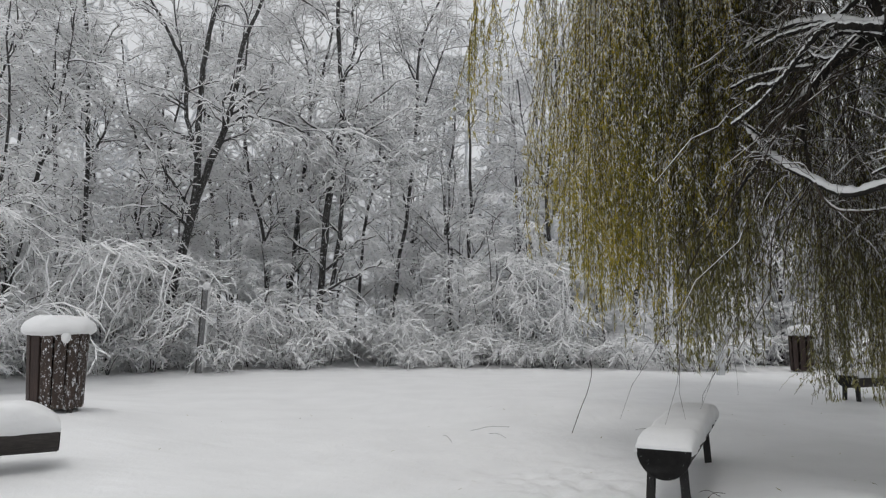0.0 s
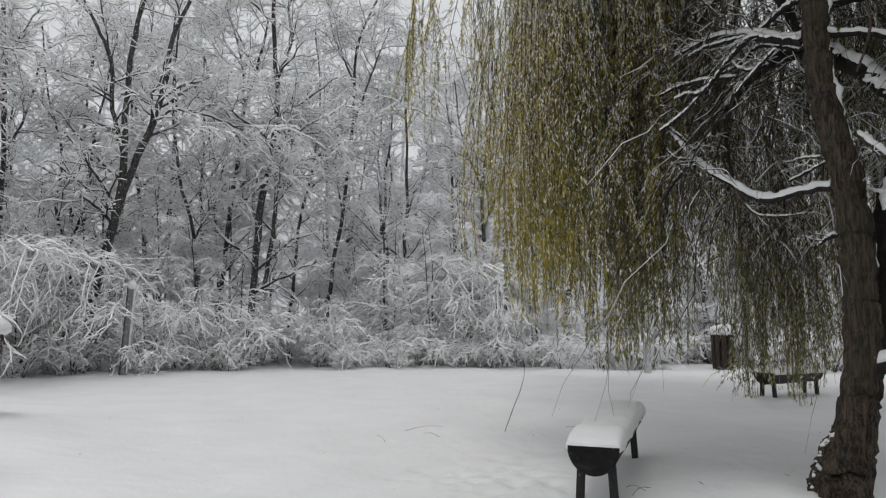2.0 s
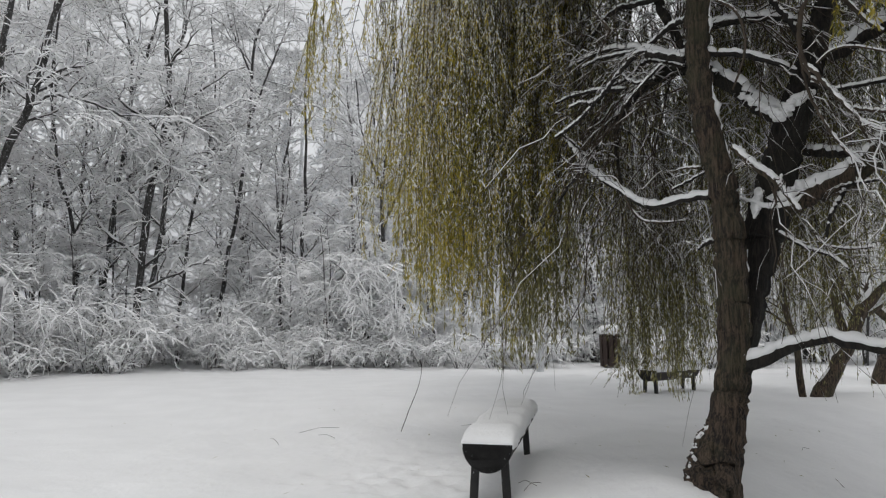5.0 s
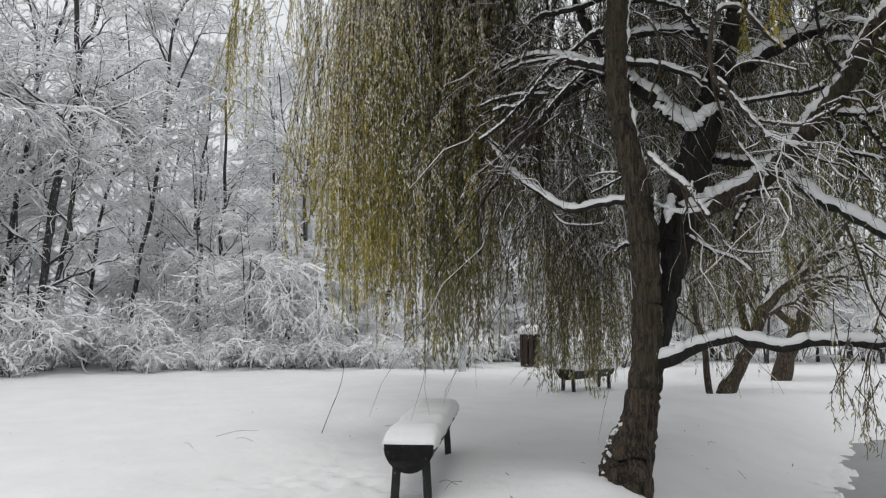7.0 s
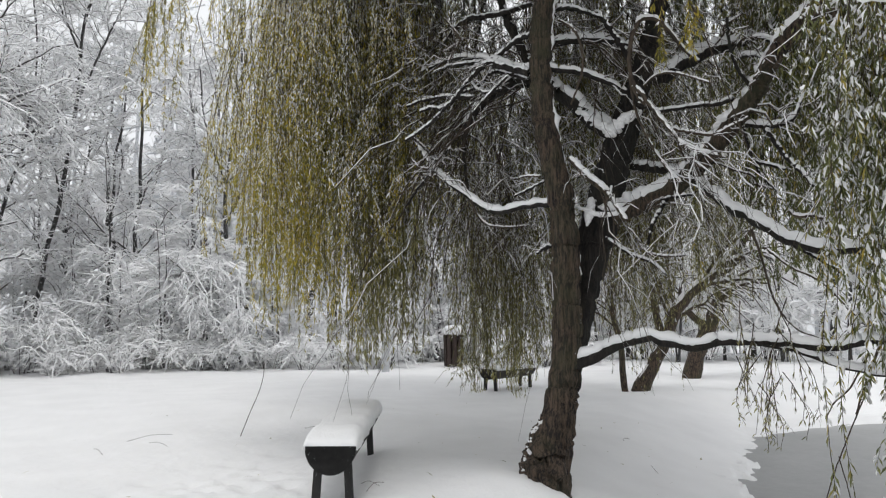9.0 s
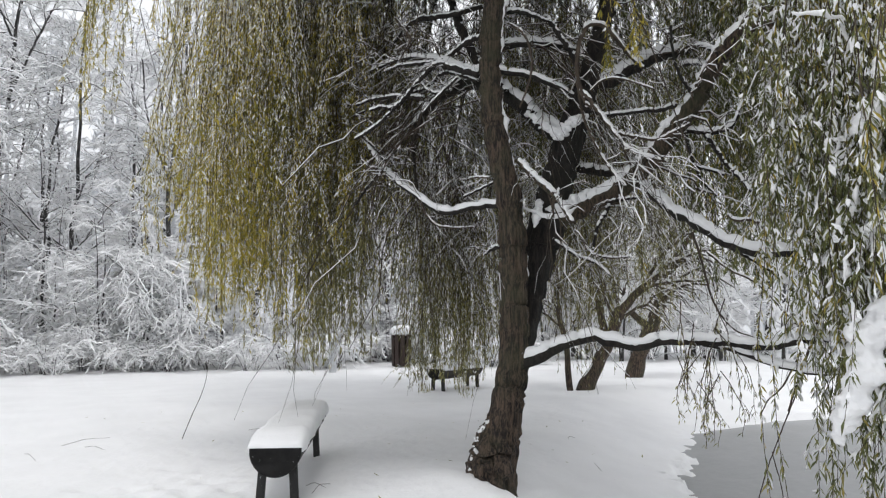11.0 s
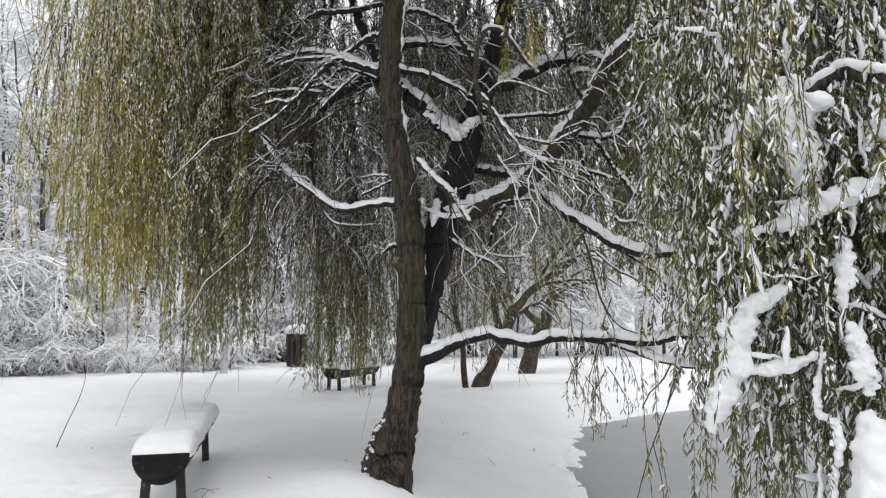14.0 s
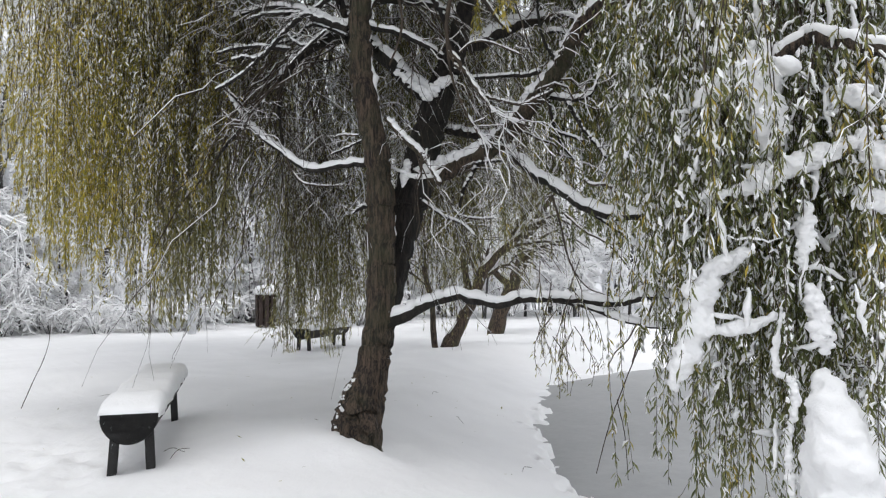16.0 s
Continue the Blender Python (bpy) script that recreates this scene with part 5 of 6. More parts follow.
# hanging shoots: bearing and distance from where one stands on the lawn, top, foot, spread of the foot, count, leaf, snow, length of a leaf
CURTAINS = [(3.4, 5.8, 7.4, 8.3, 6.0, 3.8, 0.5, 10, 0, 3, 0.06), (6.6, 10.4, 7.4, 8.4, 6.0, 3.7, 0.8, 20, 0, 6, 0.06), (8.6, 10.8, 7.2, 8.0, 4.4, 2.4, 0.4, 14, 0, 4, 0.056),
            (12.3, 15.4, 6.8, 8.2, 5.9, 1.45, 0.42, 84, 0, 6, 0.056), (14.4, 18.2, 6.6, 8.2, 5.9, 1.55, 0.45, 78, 0, 7, 0.056), (17.0, 20.6, 6.7, 8.2, 5.9, 1.45, 0.4, 45, 2, 6, 0.06), (33.4, 37.6, 8.4, 10.0, 5.4, 1.3, 0.35, 52, 2, 6, 0.08), (21.4, 25.6, 7.8, 9.0, 5.5, 1.65, 0.3, 38, 2, 6, 0.08), (25.0, 28.6, 8.0, 9.2, 5.4, 1.95, 0.3, 30, 2, 5, 0.08), (11.4, 13.0, 7.4, 8.2, 5.0, 2.3, 0.5, 22, 0, 5, 0.06),
            (12.6, 20.0, 7.6, 8.8, 5.9, 1.4, 0.35, 22, 2, 5, 0.07), (18.6, 22.4, 6.8, 7.6, 5.6, 2.2, 0.6, 56, 0, 9, 0.056),
            (18.4, 23.2, 7.4, 8.8, 5.6, 1.15, 0.3, 100, 2, 6, 0.08), (23.6, 28.0, 8.0, 9.4, 5.4, 2.8, 0.35, 50, 2, 5, 0.07), (29.0, 33.8, 8.2, 9.6, 3.0, 0.85, 0.20, 90, 2, 5, 0.07), (27.0, 34.0, 8.8, 9.8, 5.2, 2.0, 0.30, 60, 2, 3, 0.07), (28.2, 31.4, 7.8, 9.2, 3.2, 1.35, 0.3, 50, 2, 5, 0.07), (37.0, 42.5, 8.0, 10.0, 5.2, 1.5, 0.35, 60, 2, 6, 0.08),
            (39.6, 44.0, 8.6, 10.5, 5.0, 1.35, 0.35, 66, 2, 5, 0.07), (43.5, 50.5, 8.6, 11, 5.2, 1.7, 0.6, 84, 2, 7, 0.07), (49.6, 52.3, 5.05, 5.25, 1.15, 0.32, 0.2, 14, 2, 5, 0.05), (27.2, 29.6, 13.4, 13.9, 1.5, 0.25, 0.2, 14, 2, 5, 0.08), (31.2, 32.6, 12.6, 13.2, 1.5, 0.06, 0.06, 14, 2, 5, 0.08), (40.3, 43.2, 7.8, 8.4, 3.3, 0.95, 0.3, 28, 2, 5, 0.055),
            (22, 29, 6.6, 8.6, 5.8, 3.0, 0.5, 46, 2, 9, 0.075), (34, 42, 7.0, 9.0, 5.8, 3.3, 0.5, 34, 2, 9, 0.075), (38, 52, 6.9, 8.6, 5.6, 3.2, 0.5, 42, 1, 16, 0.078), (49.5, 57.5, 5.9, 7.6, 5.0, 2.1, 0.45, 90, 1, 18, 0.078),
            (46.4, 46.9, 5.1, 5.2, 3.85, 3.2, 0.05, 3, 0, 1, 0.078),
            (58.4, 61.0, 4.0, 4.9, 4.2, 1.3, 0.45, 46, 1, 30, 0.066), (60.6, 76, 3.72, 4.6, 3.4, 0.25, 0.30, 170, 1, 34, 0.066), (60.0, 78, 4.0, 5.2, 4.2, 1.6, 0.6, 100, 1, 34, 0.066),
            # the two rows with tops above 7 hang unseen, added to shade the ground
            (9.4, 11.6, 7.2, 8.2, 5.2, 2.2, 0.7, 8, 0, 5, 0.056), (22, 50, 4.5, 7.5, 7.4, 5.85, 0.3, 70, 2, 2, 0.12), (20, 60, 2.2, 5.0, 7.2, 5.4, 0.3, 50, 2, 2, 0.12), (61.5, 72, 3.3, 3.6, 3.2, 0.5, 0.4, 16, 1, 34, 0.056)]
LEAVES = (LEAF_YELLOW, LEAF_GREEN, LEAF_DULL)
strand_meshes = {}


def strand_kind(leaf, snow, size, variant, length):
    key = (leaf, snow, size, variant, length)
    if key not in strand_meshes:
        g = np.random.default_rng(hash((leaf, snow, int(size * 1000), variant, length)) % 100000)
        v, f, m = strand(g, length, int((112, 125, 62)[leaf] * length), size, int((1.5 if snow < 9 else min(snow, 30)) * length), 3, (0.03, ((0.32, 0.42, 0.55, 0.44, 0.28) if leaf == 2 else (0.46, 0.56, 0.72, 0.62, 0.40))[variant], (0.42, 0.55, 0.68, 0.5, 0.36)[variant], (0.16, 0.30, 0.22, 0.36, 0.12)[variant])[(snow > 3) + (snow > 8) + (snow > 15)])
        strand_meshes[key] = (v, f, m, mesh_from("hanging_shoot", v, f, [TWIG, LEAVES[leaf], SNOW], m, False))
    return strand_meshes[key]


g = np.random.default_rng(17)
loose = {0: [], 1: [], 2: []}
singles = 0
off = Vector((3.3, 4.65, 0))
for az0, az1, r0, r1, top, foot, spread, count, leaf, snow, size in CURTAINS:
    loose_by = 0.05 if count <= 14 else 0.075 if leaf == 0 else 0.11
    for c in range(count):
        if c % 7 == 0:
            # shoots hang in bundles below one branch
            kin = int(g.integers(0, 5))
            bundle = polar(g.uniform(az0, az1), g.uniform(r0, r1)), foot + g.normal() * spread
        x, y = bundle[0][0] + g.normal() * loose_by, bundle[0][1] + g.normal() * loose_by
        zt, zb = top + g.uniform(-0.4, 0.4), bundle[1] + abs(g.normal()) * spread * 0.9
        zb = max(zb, GROUND_Z(x, y) + 0.05, foot - 0.8 * spread)
        want = max(0.4, zt - zb)
        length = min((0.6, 1.2, 2.0, 3.0, 4.4), key=lambda q: abs(q - want))
        v, f, m, me = strand_kind(leaf, snow, size, (int(g.integers(0, 5)) if c % 7 < 3 else kin), length)
        turn, s = g.uniform(0, 360), want / length
        if singles < 300 and c % 5 == 0:
            ob = child("hanging_shoot", me, willow)
            ob.matrix_basis = Matrix.Translation(Vector((x, y, zt)) - off) @ pose(0, 0, 0, 0, 0, turn) @ Matrix.Diagonal((1, 1, s, 1))
            singles += 1
        else:
            ct, st = math.cos(radians(turn)), math.sin(radians(turn))
            w = np.stack([v[:, 0] * ct - v[:, 1] * st + x - off[0], v[:, 0] * st + v[:, 1] * ct + y - off[1], v[:, 2] * s + zt], -1)
            loose[leaf].append((w, f, m))
for leaf, chunks in loose.items():
    v, f, m = joined(chunks)
    ob = child("foliage", mesh_from("foliage", v, f, [TWIG, LEAVES[leaf], SNOW], m, False), willow,
               ("curtain of yellow-green hanging leaves", "green hanging leaves clotted with snow", "dull olive hanging leaves, shade toned into their colour")[leaf])
    ob["kind"] = "stuff"


# ---- benches, bins and posts ----
def lumpy(bm, amount, scale, seed):
    for v in bm.verts:
        n = noise.noise_vector(v.co * scale + Vector((seed, seed * 2, 0)))
        v.co += n * amount


def block(sx, sy, sz, x=0, y=0, z=0, bevel=0.008, tilt=None):
    bm = bmesh.new()
    bmesh.ops.create_cube(bm, size=1, matrix=Matrix.Translation((x, y, z)) @ (tilt or Matrix()) @ Matrix.Diagonal((sx, sy, sz, 1)))
    if bevel:
        bmesh.ops.bevel(bm, geom=bm.edges[:], offset=bevel, segments=2, affect="EDGES")
    return bm


def half_log(length, width, depth, inset=0.0):
    """Half a log along x, flat side up at z = 0."""
    bm = bmesh.new()
    n, k = 18, 14
    rings = []
    for i in range(k + 1):
        x = -length / 2 + length * i / k
        s = 1.0 - inset * (i in (0, k))
        rings.append([bm.verts.new((x, -math.cos(math.pi * j / n) * width / 2 * s, -math.sin(math.pi * j / n) * depth * s)) for j in range(n + 1)])
    for a, b in zip(rings, rings[1:]):
        for j in range(n):
            bm.faces.new((a[j], a[j + 1], b[j + 1], b[j]))
        bm.faces.new((a[n], a[0], b[0], b[n]))
    bmesh.ops.recalc_face_normals(bm, faces=bm.faces[:])
    lumpy(bm, 0.006, 3.0, 1.0)
    return bm


def log_end(width, depth, x, sign):
    bm = bmesh.new()
    n = 18
    outer = [bm.verts.new((x, -math.cos(math.pi * j / n) * width / 2, -math.sin(math.pi * j / n) * depth)) for j in range(n + 1)]
    f = bm.faces.new(outer)
    bmesh.ops.solidify(bm, geom=[f], thickness=0.012 * sign)
    bmesh.ops.recalc_face_normals(bm, faces=bm.faces[:])
    return bm


def snow_slab(length, width, height, seed, over=0.012):
    """A settled slab of snow along x on a seat at z = 0, its ends flush with the log's ends."""
    nx, ny = 60, 20
    bm = bmesh.new()
    rows = []
    for i in range(nx + 1):
        u = -math.cos(math.pi * i / nx)
        x = u * (length / 2 + 0.006)
        end = length / 2 - abs(x)
        rise = 0.30 + 0.70 * min(1.0, max(0.0, end) / 0.30) ** 0.55
        rise *= 1 + 0.22 * noise.noise((x * 2.6 + seed, 0.3, 0))
        row = []
        for j in range(ny + 1):
            a = math.pi * j / ny
            c, t = -math.cos(a), math.sin(a)
            wy = math.copysign(abs(c) ** 0.42, c) * (width / 2 + over) * (1 + 0.10 * noise.noise((x * 3.5, seed, 2.0 * (c > 0))))
            z = -0.03 + (height * rise + 0.03) * t ** 0.4 * (1 + 0.13 * noise.noise((x * 3.2, wy * 5, seed)))
            row.append(bm.verts.new((x, wy, z)))
        rows.append(row)
    for p, q in zip(rows, rows[1:]):
        for j in range(ny):
            bm.faces.new((p[j], q[j], q[j + 1], p[j + 1]))
        bm.faces.new((p[ny], q[ny], q[0], p[0]))
    bm.faces.new(rows[0])
    bm.faces.new(rows[-1][::-1])
    for v in bm.verts:
        n = noise.noise_vector(v.co * 11.0 + Vector((seed, 0, 0)))
        v.co += Vector((0, n.y, n.z)) * 0.009
    bmesh.ops.recalc_face_normals(bm, faces=bm.faces[:])
    return bm


def log_bench(x, y, z, turn, length, snow, seed, label, legs=(-0.86, 0.86), width=0.425):
    e = base("log_bench", x, y, z, turn, label, "bench", "log benches in the park")
    top = 0.47
    s = half_log(length, width, 0.215)
    bmesh.ops.translate(s, verts=s.verts[:], vec=(0, 0, top))
    part("seat", s, WOOD_LOG, e, smooth=True)
    for sign in (-1, 1):
        c = log_end(width * 0.985, 0.211, sign * (length / 2 + 0.008), sign)
        bmesh.ops.translate(c, verts=c.verts[:], vec=(0, 0, top))
        part("end_cap", c, WOOD_END, e, "blackened sawn end of the log")
    for sx in legs:
        for sy in (-1, 1):
            part("leg", block(0.06, 0.06, 0.60, sx * length / 2, sy * 0.125, 0.10, 0.006, Euler((sy * 0.06, 0, 0)).to_matrix().to_4x4()), WOOD_END, e)
    sl = snow_slab(length, width, snow, seed)
    bmesh.ops.translate(sl, verts=sl.verts[:], vec=(0, 0, top - 0.002))
    part("snow", sl, SNOW, e, "thick slab of fresh snow on the seat", True)
    return e


ax = math.degrees(math.atan2(1.58, 0.75))
log_bench(2.102, 6.212, GROUND_Z(2.08, 6.02) - 0.05, ax, 2.40, 0.115, 3.0, "dark half-log bench with four legs under thick snow", (-0.88, 0.60), 0.385)
log_bench(7.7, 12.6, GROUND_Z(7.75, 12.55) - 0.04, 25, 1.5, 0.12, 8.0, "dark half-log bench under the willow, thick snow on it")
log_bench(-4.20, 5.35, GROUND_Z(-4.3, 5.7) - 0.17, 32, 2.3, 0.2, 12.0, "dark half-log bench beside the litter bin, snow-laden", (-0.5, 0.5))


def litter_bin(x, y, z, turn, label, hood, seed, n=14, rad=0.29, h=0.86, wide=0.118, lift=0.10, cap=0.17):
    e = base("litter_bin", x, y, z, turn, label, "litter bin", "slatted bins in the park")
    r = random.Random(seed)
    for k in range(n):
        a = 2 * math.pi * k / n
        m = Matrix.Rotation(a, 4, "Z") @ Matrix.Translation((rad, 0, lift + h / 2)) @ Matrix.Rotation(radians(2.0 + r.uniform(-0.6, 0.6)), 4, "Y")
        bm = block(0.026, wide, h + r.uniform(-0.02, 0.02), bevel=0.005)
        bmesh.ops.transform(bm, matrix=m, verts=bm.verts[:])
        part("slat", bm, WOOD_BIN_SNOWY if n == 14 and math.cos(a + radians(turn) - radians(-30)) > 0.35 else WOOD_BIN, e)
    for hz in (lift + 0.18, lift + h * 0.82):
        bm = bmesh.new()
        bmesh.ops.create_cone(bm, segments=32, radius1=rad - 0.02, radius2=rad - 0.02, depth=0.035, cap_ends=True, matrix=Matrix.Translation((0, 0, hz)))
        part("hoop", bm, STEEL, e)
    for sx, sy in ((-1, -1), (-1, 1), (1, -1), (1, 1)):
        part("foot", block(0.06, 0.06, lift + 0.2, sx * 0.18, sy * 0.18, lift / 2 + 0.04), WOOD_LOG, e)
    bm = bmesh.new()
    bmesh.ops.create_uvsphere(bm, u_segments=40, v_segments=20, radius=1.0)
    for v in bm.verts:
        s = 1 + 0.10 * noise.noise(Vector((v.co.x * 1.5, v.co.y * 1.5, seed)))
        flat = v.co.z if v.co.z > 0 else v.co.z * 0.45
        q = math.hypot(v.co.x, v.co.y) + 1e-6
        k = q ** 0.55 / q
        v.co = Vector((v.co.x * k * hood * s, v.co.y * k * hood * s, lift + h + 0.02 + cap * flat * s))
    lumpy(bm, 0.012, 7, seed)
    part("snow_cap", bm, SNOW, e, "round cushion of snow on the bin", True)
    bm = bmesh.new()
    bmesh.ops.create_icosphere(bm, subdivisions=3, radius=0.055, matrix=Matrix.Translation((0.12, -rad - 0.03, lift + h - 0.06)) @ Matrix.Diagonal((0.9, 0.8, 1.25, 1)))
    lumpy(bm, 0.008, 9, seed)
    part("snow_lump", bm, SNOW, e, smooth=True)
    return e


bx, by = polar(-28.7, 9.3)
litter_bin(bx, by, GROUND_Z(bx, by) - 0.08, 20, "round litter bin of dark brown slats, snow cushion on top", 0.385, 2)
bx, by = polar(27.0, 22.3)
litter_bin(bx, by, GROUND_Z(bx, by) - 0.15, 70, "round brown slatted litter bin near the wood, snow on top", 0.365, 6, 10, 0.29, 1.02, 0.14, 0.20, 0.23)


def fence_post(x, y, h, lean):
    e = base("fence_post", x, y, GROUND_Z(x, y), 0, "thin leaning grey post with dark edge and snow cap", "post")
    m = Matrix.Rotation(radians(lean), 4, "Y")
    for name, bm, mat in (("post", block(0.13, 0.11, h + 0.3, 0.03, 0, h / 2 - 0.15, 0.012), GREY_POST), ("edge_strip", block(0.04, 0.09, h + 0.3, -0.057, 0, h / 2 - 0.15, 0.004), STEEL), ("snow_strip", block(0.035, 0.07, h - 0.1, 0.105, 0, h / 2, 0.012), SNOW)):
        if name == "snow_strip":
            bmesh.ops.subdivide_edges(bm, edges=bm.edges[:], cuts=6)
            lumpy(bm, 0.012, 6, 4)
        bmesh.ops.transform(bm, matrix=m, verts=bm.verts[:])
        part(name, bm, mat, e)
    bm = bmesh.new()
    bmesh.ops.create_icosphere(bm, subdivisions=3, radius=0.12, matrix=m @ Matrix.Translation((0.03, 0, h + 0.06)) @ Matrix.Diagonal((1, 1, 1.1, 1)))
    lumpy(bm, 0.02, 5, 3)
    part("snow_cap", bm, SNOW, e, smooth=True)


fence_post(-6.67, 19.2, 2.3, 3.0)
e = base("marker_post", 7.32, 18.6, GROUND_Z(7.32, 18.6), 10, "short pale concrete marker post in the snow", "post")
part("post", block(0.17, 0.17, 1.15, 0, 0, 0.42, 0.02), CONCRETE, e)
bm = bmesh.new()
bmesh.ops.create_icosphere(bm, subdivisions=3, radius=0.13, matrix=Matrix.Translation((0, 0, 1.02)) @ Matrix.Diagonal((1, 1, 0.6, 1)))
lumpy(bm, 0.015, 6, 3)
part("snow_cap", bm, SNOW, e, smooth=True)


# ---- second willow on the pond's far bank ----
def bank_willow(x, y, stems, seed, curtains):
    e = base("bank_willow", x, y, GROUND_Z(x, y) - 0.1, 0, "leaning willow on the snowy bank with thin hanging shoots", "tree")
    g = np.random.default_rng(seed)
    lines = []
    for s in stems:
        P, R = smooth_line(s, 22, g, 0.1)
        lines.append((P, R))
        v, f = tubes(P, R, 8)
        ob = child("stem", mesh_from("stem", v, f, [BARK_WILLOW]), e)
        v, f = lying(g, P, R, 0.05, 0.05, 6, 0.15)
        child("snow", mesh_from("snow", v, f, [SNOW]), ob)
    tw, sn = [], []
    for P, R in lines:
        P1, R1 = shoots(g, P, R, 16, 0.35, 1, 2.2, (0.4, 1.2), 0.35, 0.35, 7, 0.45, 0.01, 0.15, 0.2)
        P2, R2 = shoots(g, P1, R1, 7, 0.15, 1, 0.9, (0.4, 1.2), 0, 0.5, 5, 0.6, 0.005, 0.15, 0.2)
        tw += [(*tubes(P1, R1, 4), 0), (*tubes(P2, R2, 3), 0)]
        sn += [(*lying(g, P1, R1, 0.03, 0.1), 0), (*lying(g, P2, R2, 0.02, 0.1, 3, 0.1), 0)]
    v, f, m = joined(tw)
    child("twig_tangle", mesh_from("twig_tangle", v, f, [TWIG]), e)["kind"] = "stuff"
    v, f, m = joined(sn)
    child("twig_snow", mesh_from("twig_snow", v, f, [SNOW]), e)["kind"] = "stuff"
    ch = []
    for k in range(curtains):
        a, d = g.uniform(0, 6.28), g.uniform(0.5, 2.6)
        v, f, m, me = strand_kind(2, 6, 0.07, int(g.integers(0, 5)), 3.0)
        top = g.uniform(4.2, 5.6)
        ch.append((v * np.array([1, 1, g.uniform(0.6, 1.15)]) + np.array([d * math.cos(a), d * math.sin(a), top]), f, m))
    v, f, m = joined(ch)
    child("foliage", mesh_from("foliage", v, f, [TWIG, LEAF_DULL, SNOW], m, False), e)["kind"] = "stuff"


bank_willow(9.75, 11.0, [[(0, 0, 0, 0.17), (0.22, -0.1, 0.5, 0.14), (0.55, -0.25, 1.1, 0.12), (0.8, -0.4, 1.8, 0.11), (1.5, -0.9, 2.6, 0.09), (2.2, -1.3, 3.6, 0.06)],
                         [(-0.25, 0.1, 0, 0.07), (-0.3, 0.1, 0.8, 0.06), (-0.45, 0.2, 2.0, 0.05), (-0.6, 0.3, 4.0, 0.03)],
                         [(0.5, -0.2, 1.0, 0.08), (0.5, 0.0, 2.0, 0.075), (0.7, 0.1, 3.2, 0.06), (0.6, 0.3, 5.0, 0.03)]], 61, 45)
bank_willow(13.6, 13.4, [[(0, 0, 0, 0.24), (0.15, -0.1, 0.7, 0.2), (0.5, -0.35, 1.6, 0.18), (0.75, -0.6, 2.8, 0.15), (1.0, -0.8, 4.6, 0.08)],
                         [(0.4, -0.3, 1.4, 0.12), (-0.2, 0.4, 2.2, 0.1), (-0.9, 0.9, 3.3, 0.07), (-1.2, 1.2, 4.6, 0.04)]], 62, 40)


# ---- small things in the snow ----
def twig_in_snow(name, points, radius, label):
    x, y, z = points[0][:3]
    g = np.random.default_rng(int(abs(x * 1000)))
    P, R = smooth_line([(p[0] - x, p[1] - y, p[2] - z, radius * (1 - 0.5 * i / len(points))) for i, p in enumerate(points)], 12, g, 0.1)
    v, f = tubes(P, R, 5)
    ob = new(name, mesh_from(name, v, f, [TWIG]))
    ob.matrix_basis = Matrix.Translation((x, y, z))
    return tagged(ob, label, "twig")


z0 = GROUND_Z(1.57, 8.76)
twig_in_snow("hanging_stick", [(1.57, 8.70, z0 - 0.02), (1.63, 8.45, z0 + 0.3), (1.70, 8.2, z0 + 0.62), (1.72, 8.1, 0.95)], 0.005, "thin bare willow rod with its tip in the snow")


# ---- heaps of snow caught in the willow's low foliage ----
BALL = bmesh.new()
bmesh.ops.create_icosphere(BALL, subdivisions=2, radius=1.0)
BALL_V = np.array([v.co[:] for v in BALL.verts])
BALL_F = np.array([[v.index for v in f.verts] for f in BALL.faces])
BALL.free()


CRUMBLE = bpy.data.textures.new("crumble", "CLOUDS")
CRUMBLE.noise_scale, CRUMBLE.noise_depth = 0.05, 3
LUMP = "drift of snow held by the hanging leaves"


def snow_drift(points, seed, rough=0.35, label=LUMP, thin=0.75, deep=1.0):
    """Settled snow along a line of (x, y, z, half thickness), as one crumbling mass."""
    g = np.random.default_rng(seed)
    pts = np.array(points, float)
    pts[:, :2] *= deep
    pts[:, 2] = 1.35 + (pts[:, 2] - 1.35) * deep
    points = pts
    c = pts[:, :3].mean(0)
    length = np.linalg.norm(np.diff(pts[:, :3], axis=0), axis=1).sum()
    n = int(length / (pts[:, 3].min() * 0.45)) + 4
    P, R = smooth_line(points, min(n, 60))
    vs, fs = [], []
    for k, (p, r) in enumerate(zip(P[0], R[0])):
        for rep in range(2):
            s = r * g.uniform(0.65, 1.1)
            d = g.normal(size=3) * r * rough
            v = BALL_V * s * np.array([g.uniform(0.8, 1.2), g.uniform(0.8, 1.2), g.uniform(0.7, 1.1) * thin])
            vs.append(v + p + d - c)
            fs.append(BALL_F + len(BALL_V) * (2 * k + rep))
    ob = child("snow_drift", mesh_from("snow_drift", np.concatenate(vs), np.concatenate(fs), [SNOW]), willow, label)
    ob.matrix_basis = Matrix.Translation((c[0] - 3.3, c[1] - 4.65, c[2]))
    size = float(pts[:, 3].mean())
    m = ob.modifiers.new("settle", "REMESH")
    m.mode, m.voxel_size, m.use_smooth_shade = "VOXEL", max(0.006, size * 0.2), True
    m = ob.modifiers.new("soften", "SMOOTH")
    m.factor, m.iterations = 0.6, 3
    m = ob.modifiers.new("crumble", "DISPLACE")
    m.texture, m.texture_coords, m.strength, m.mid_level = CRUMBLE, "LOCAL", min(0.05, size * 1.3), 0.5
    return ob


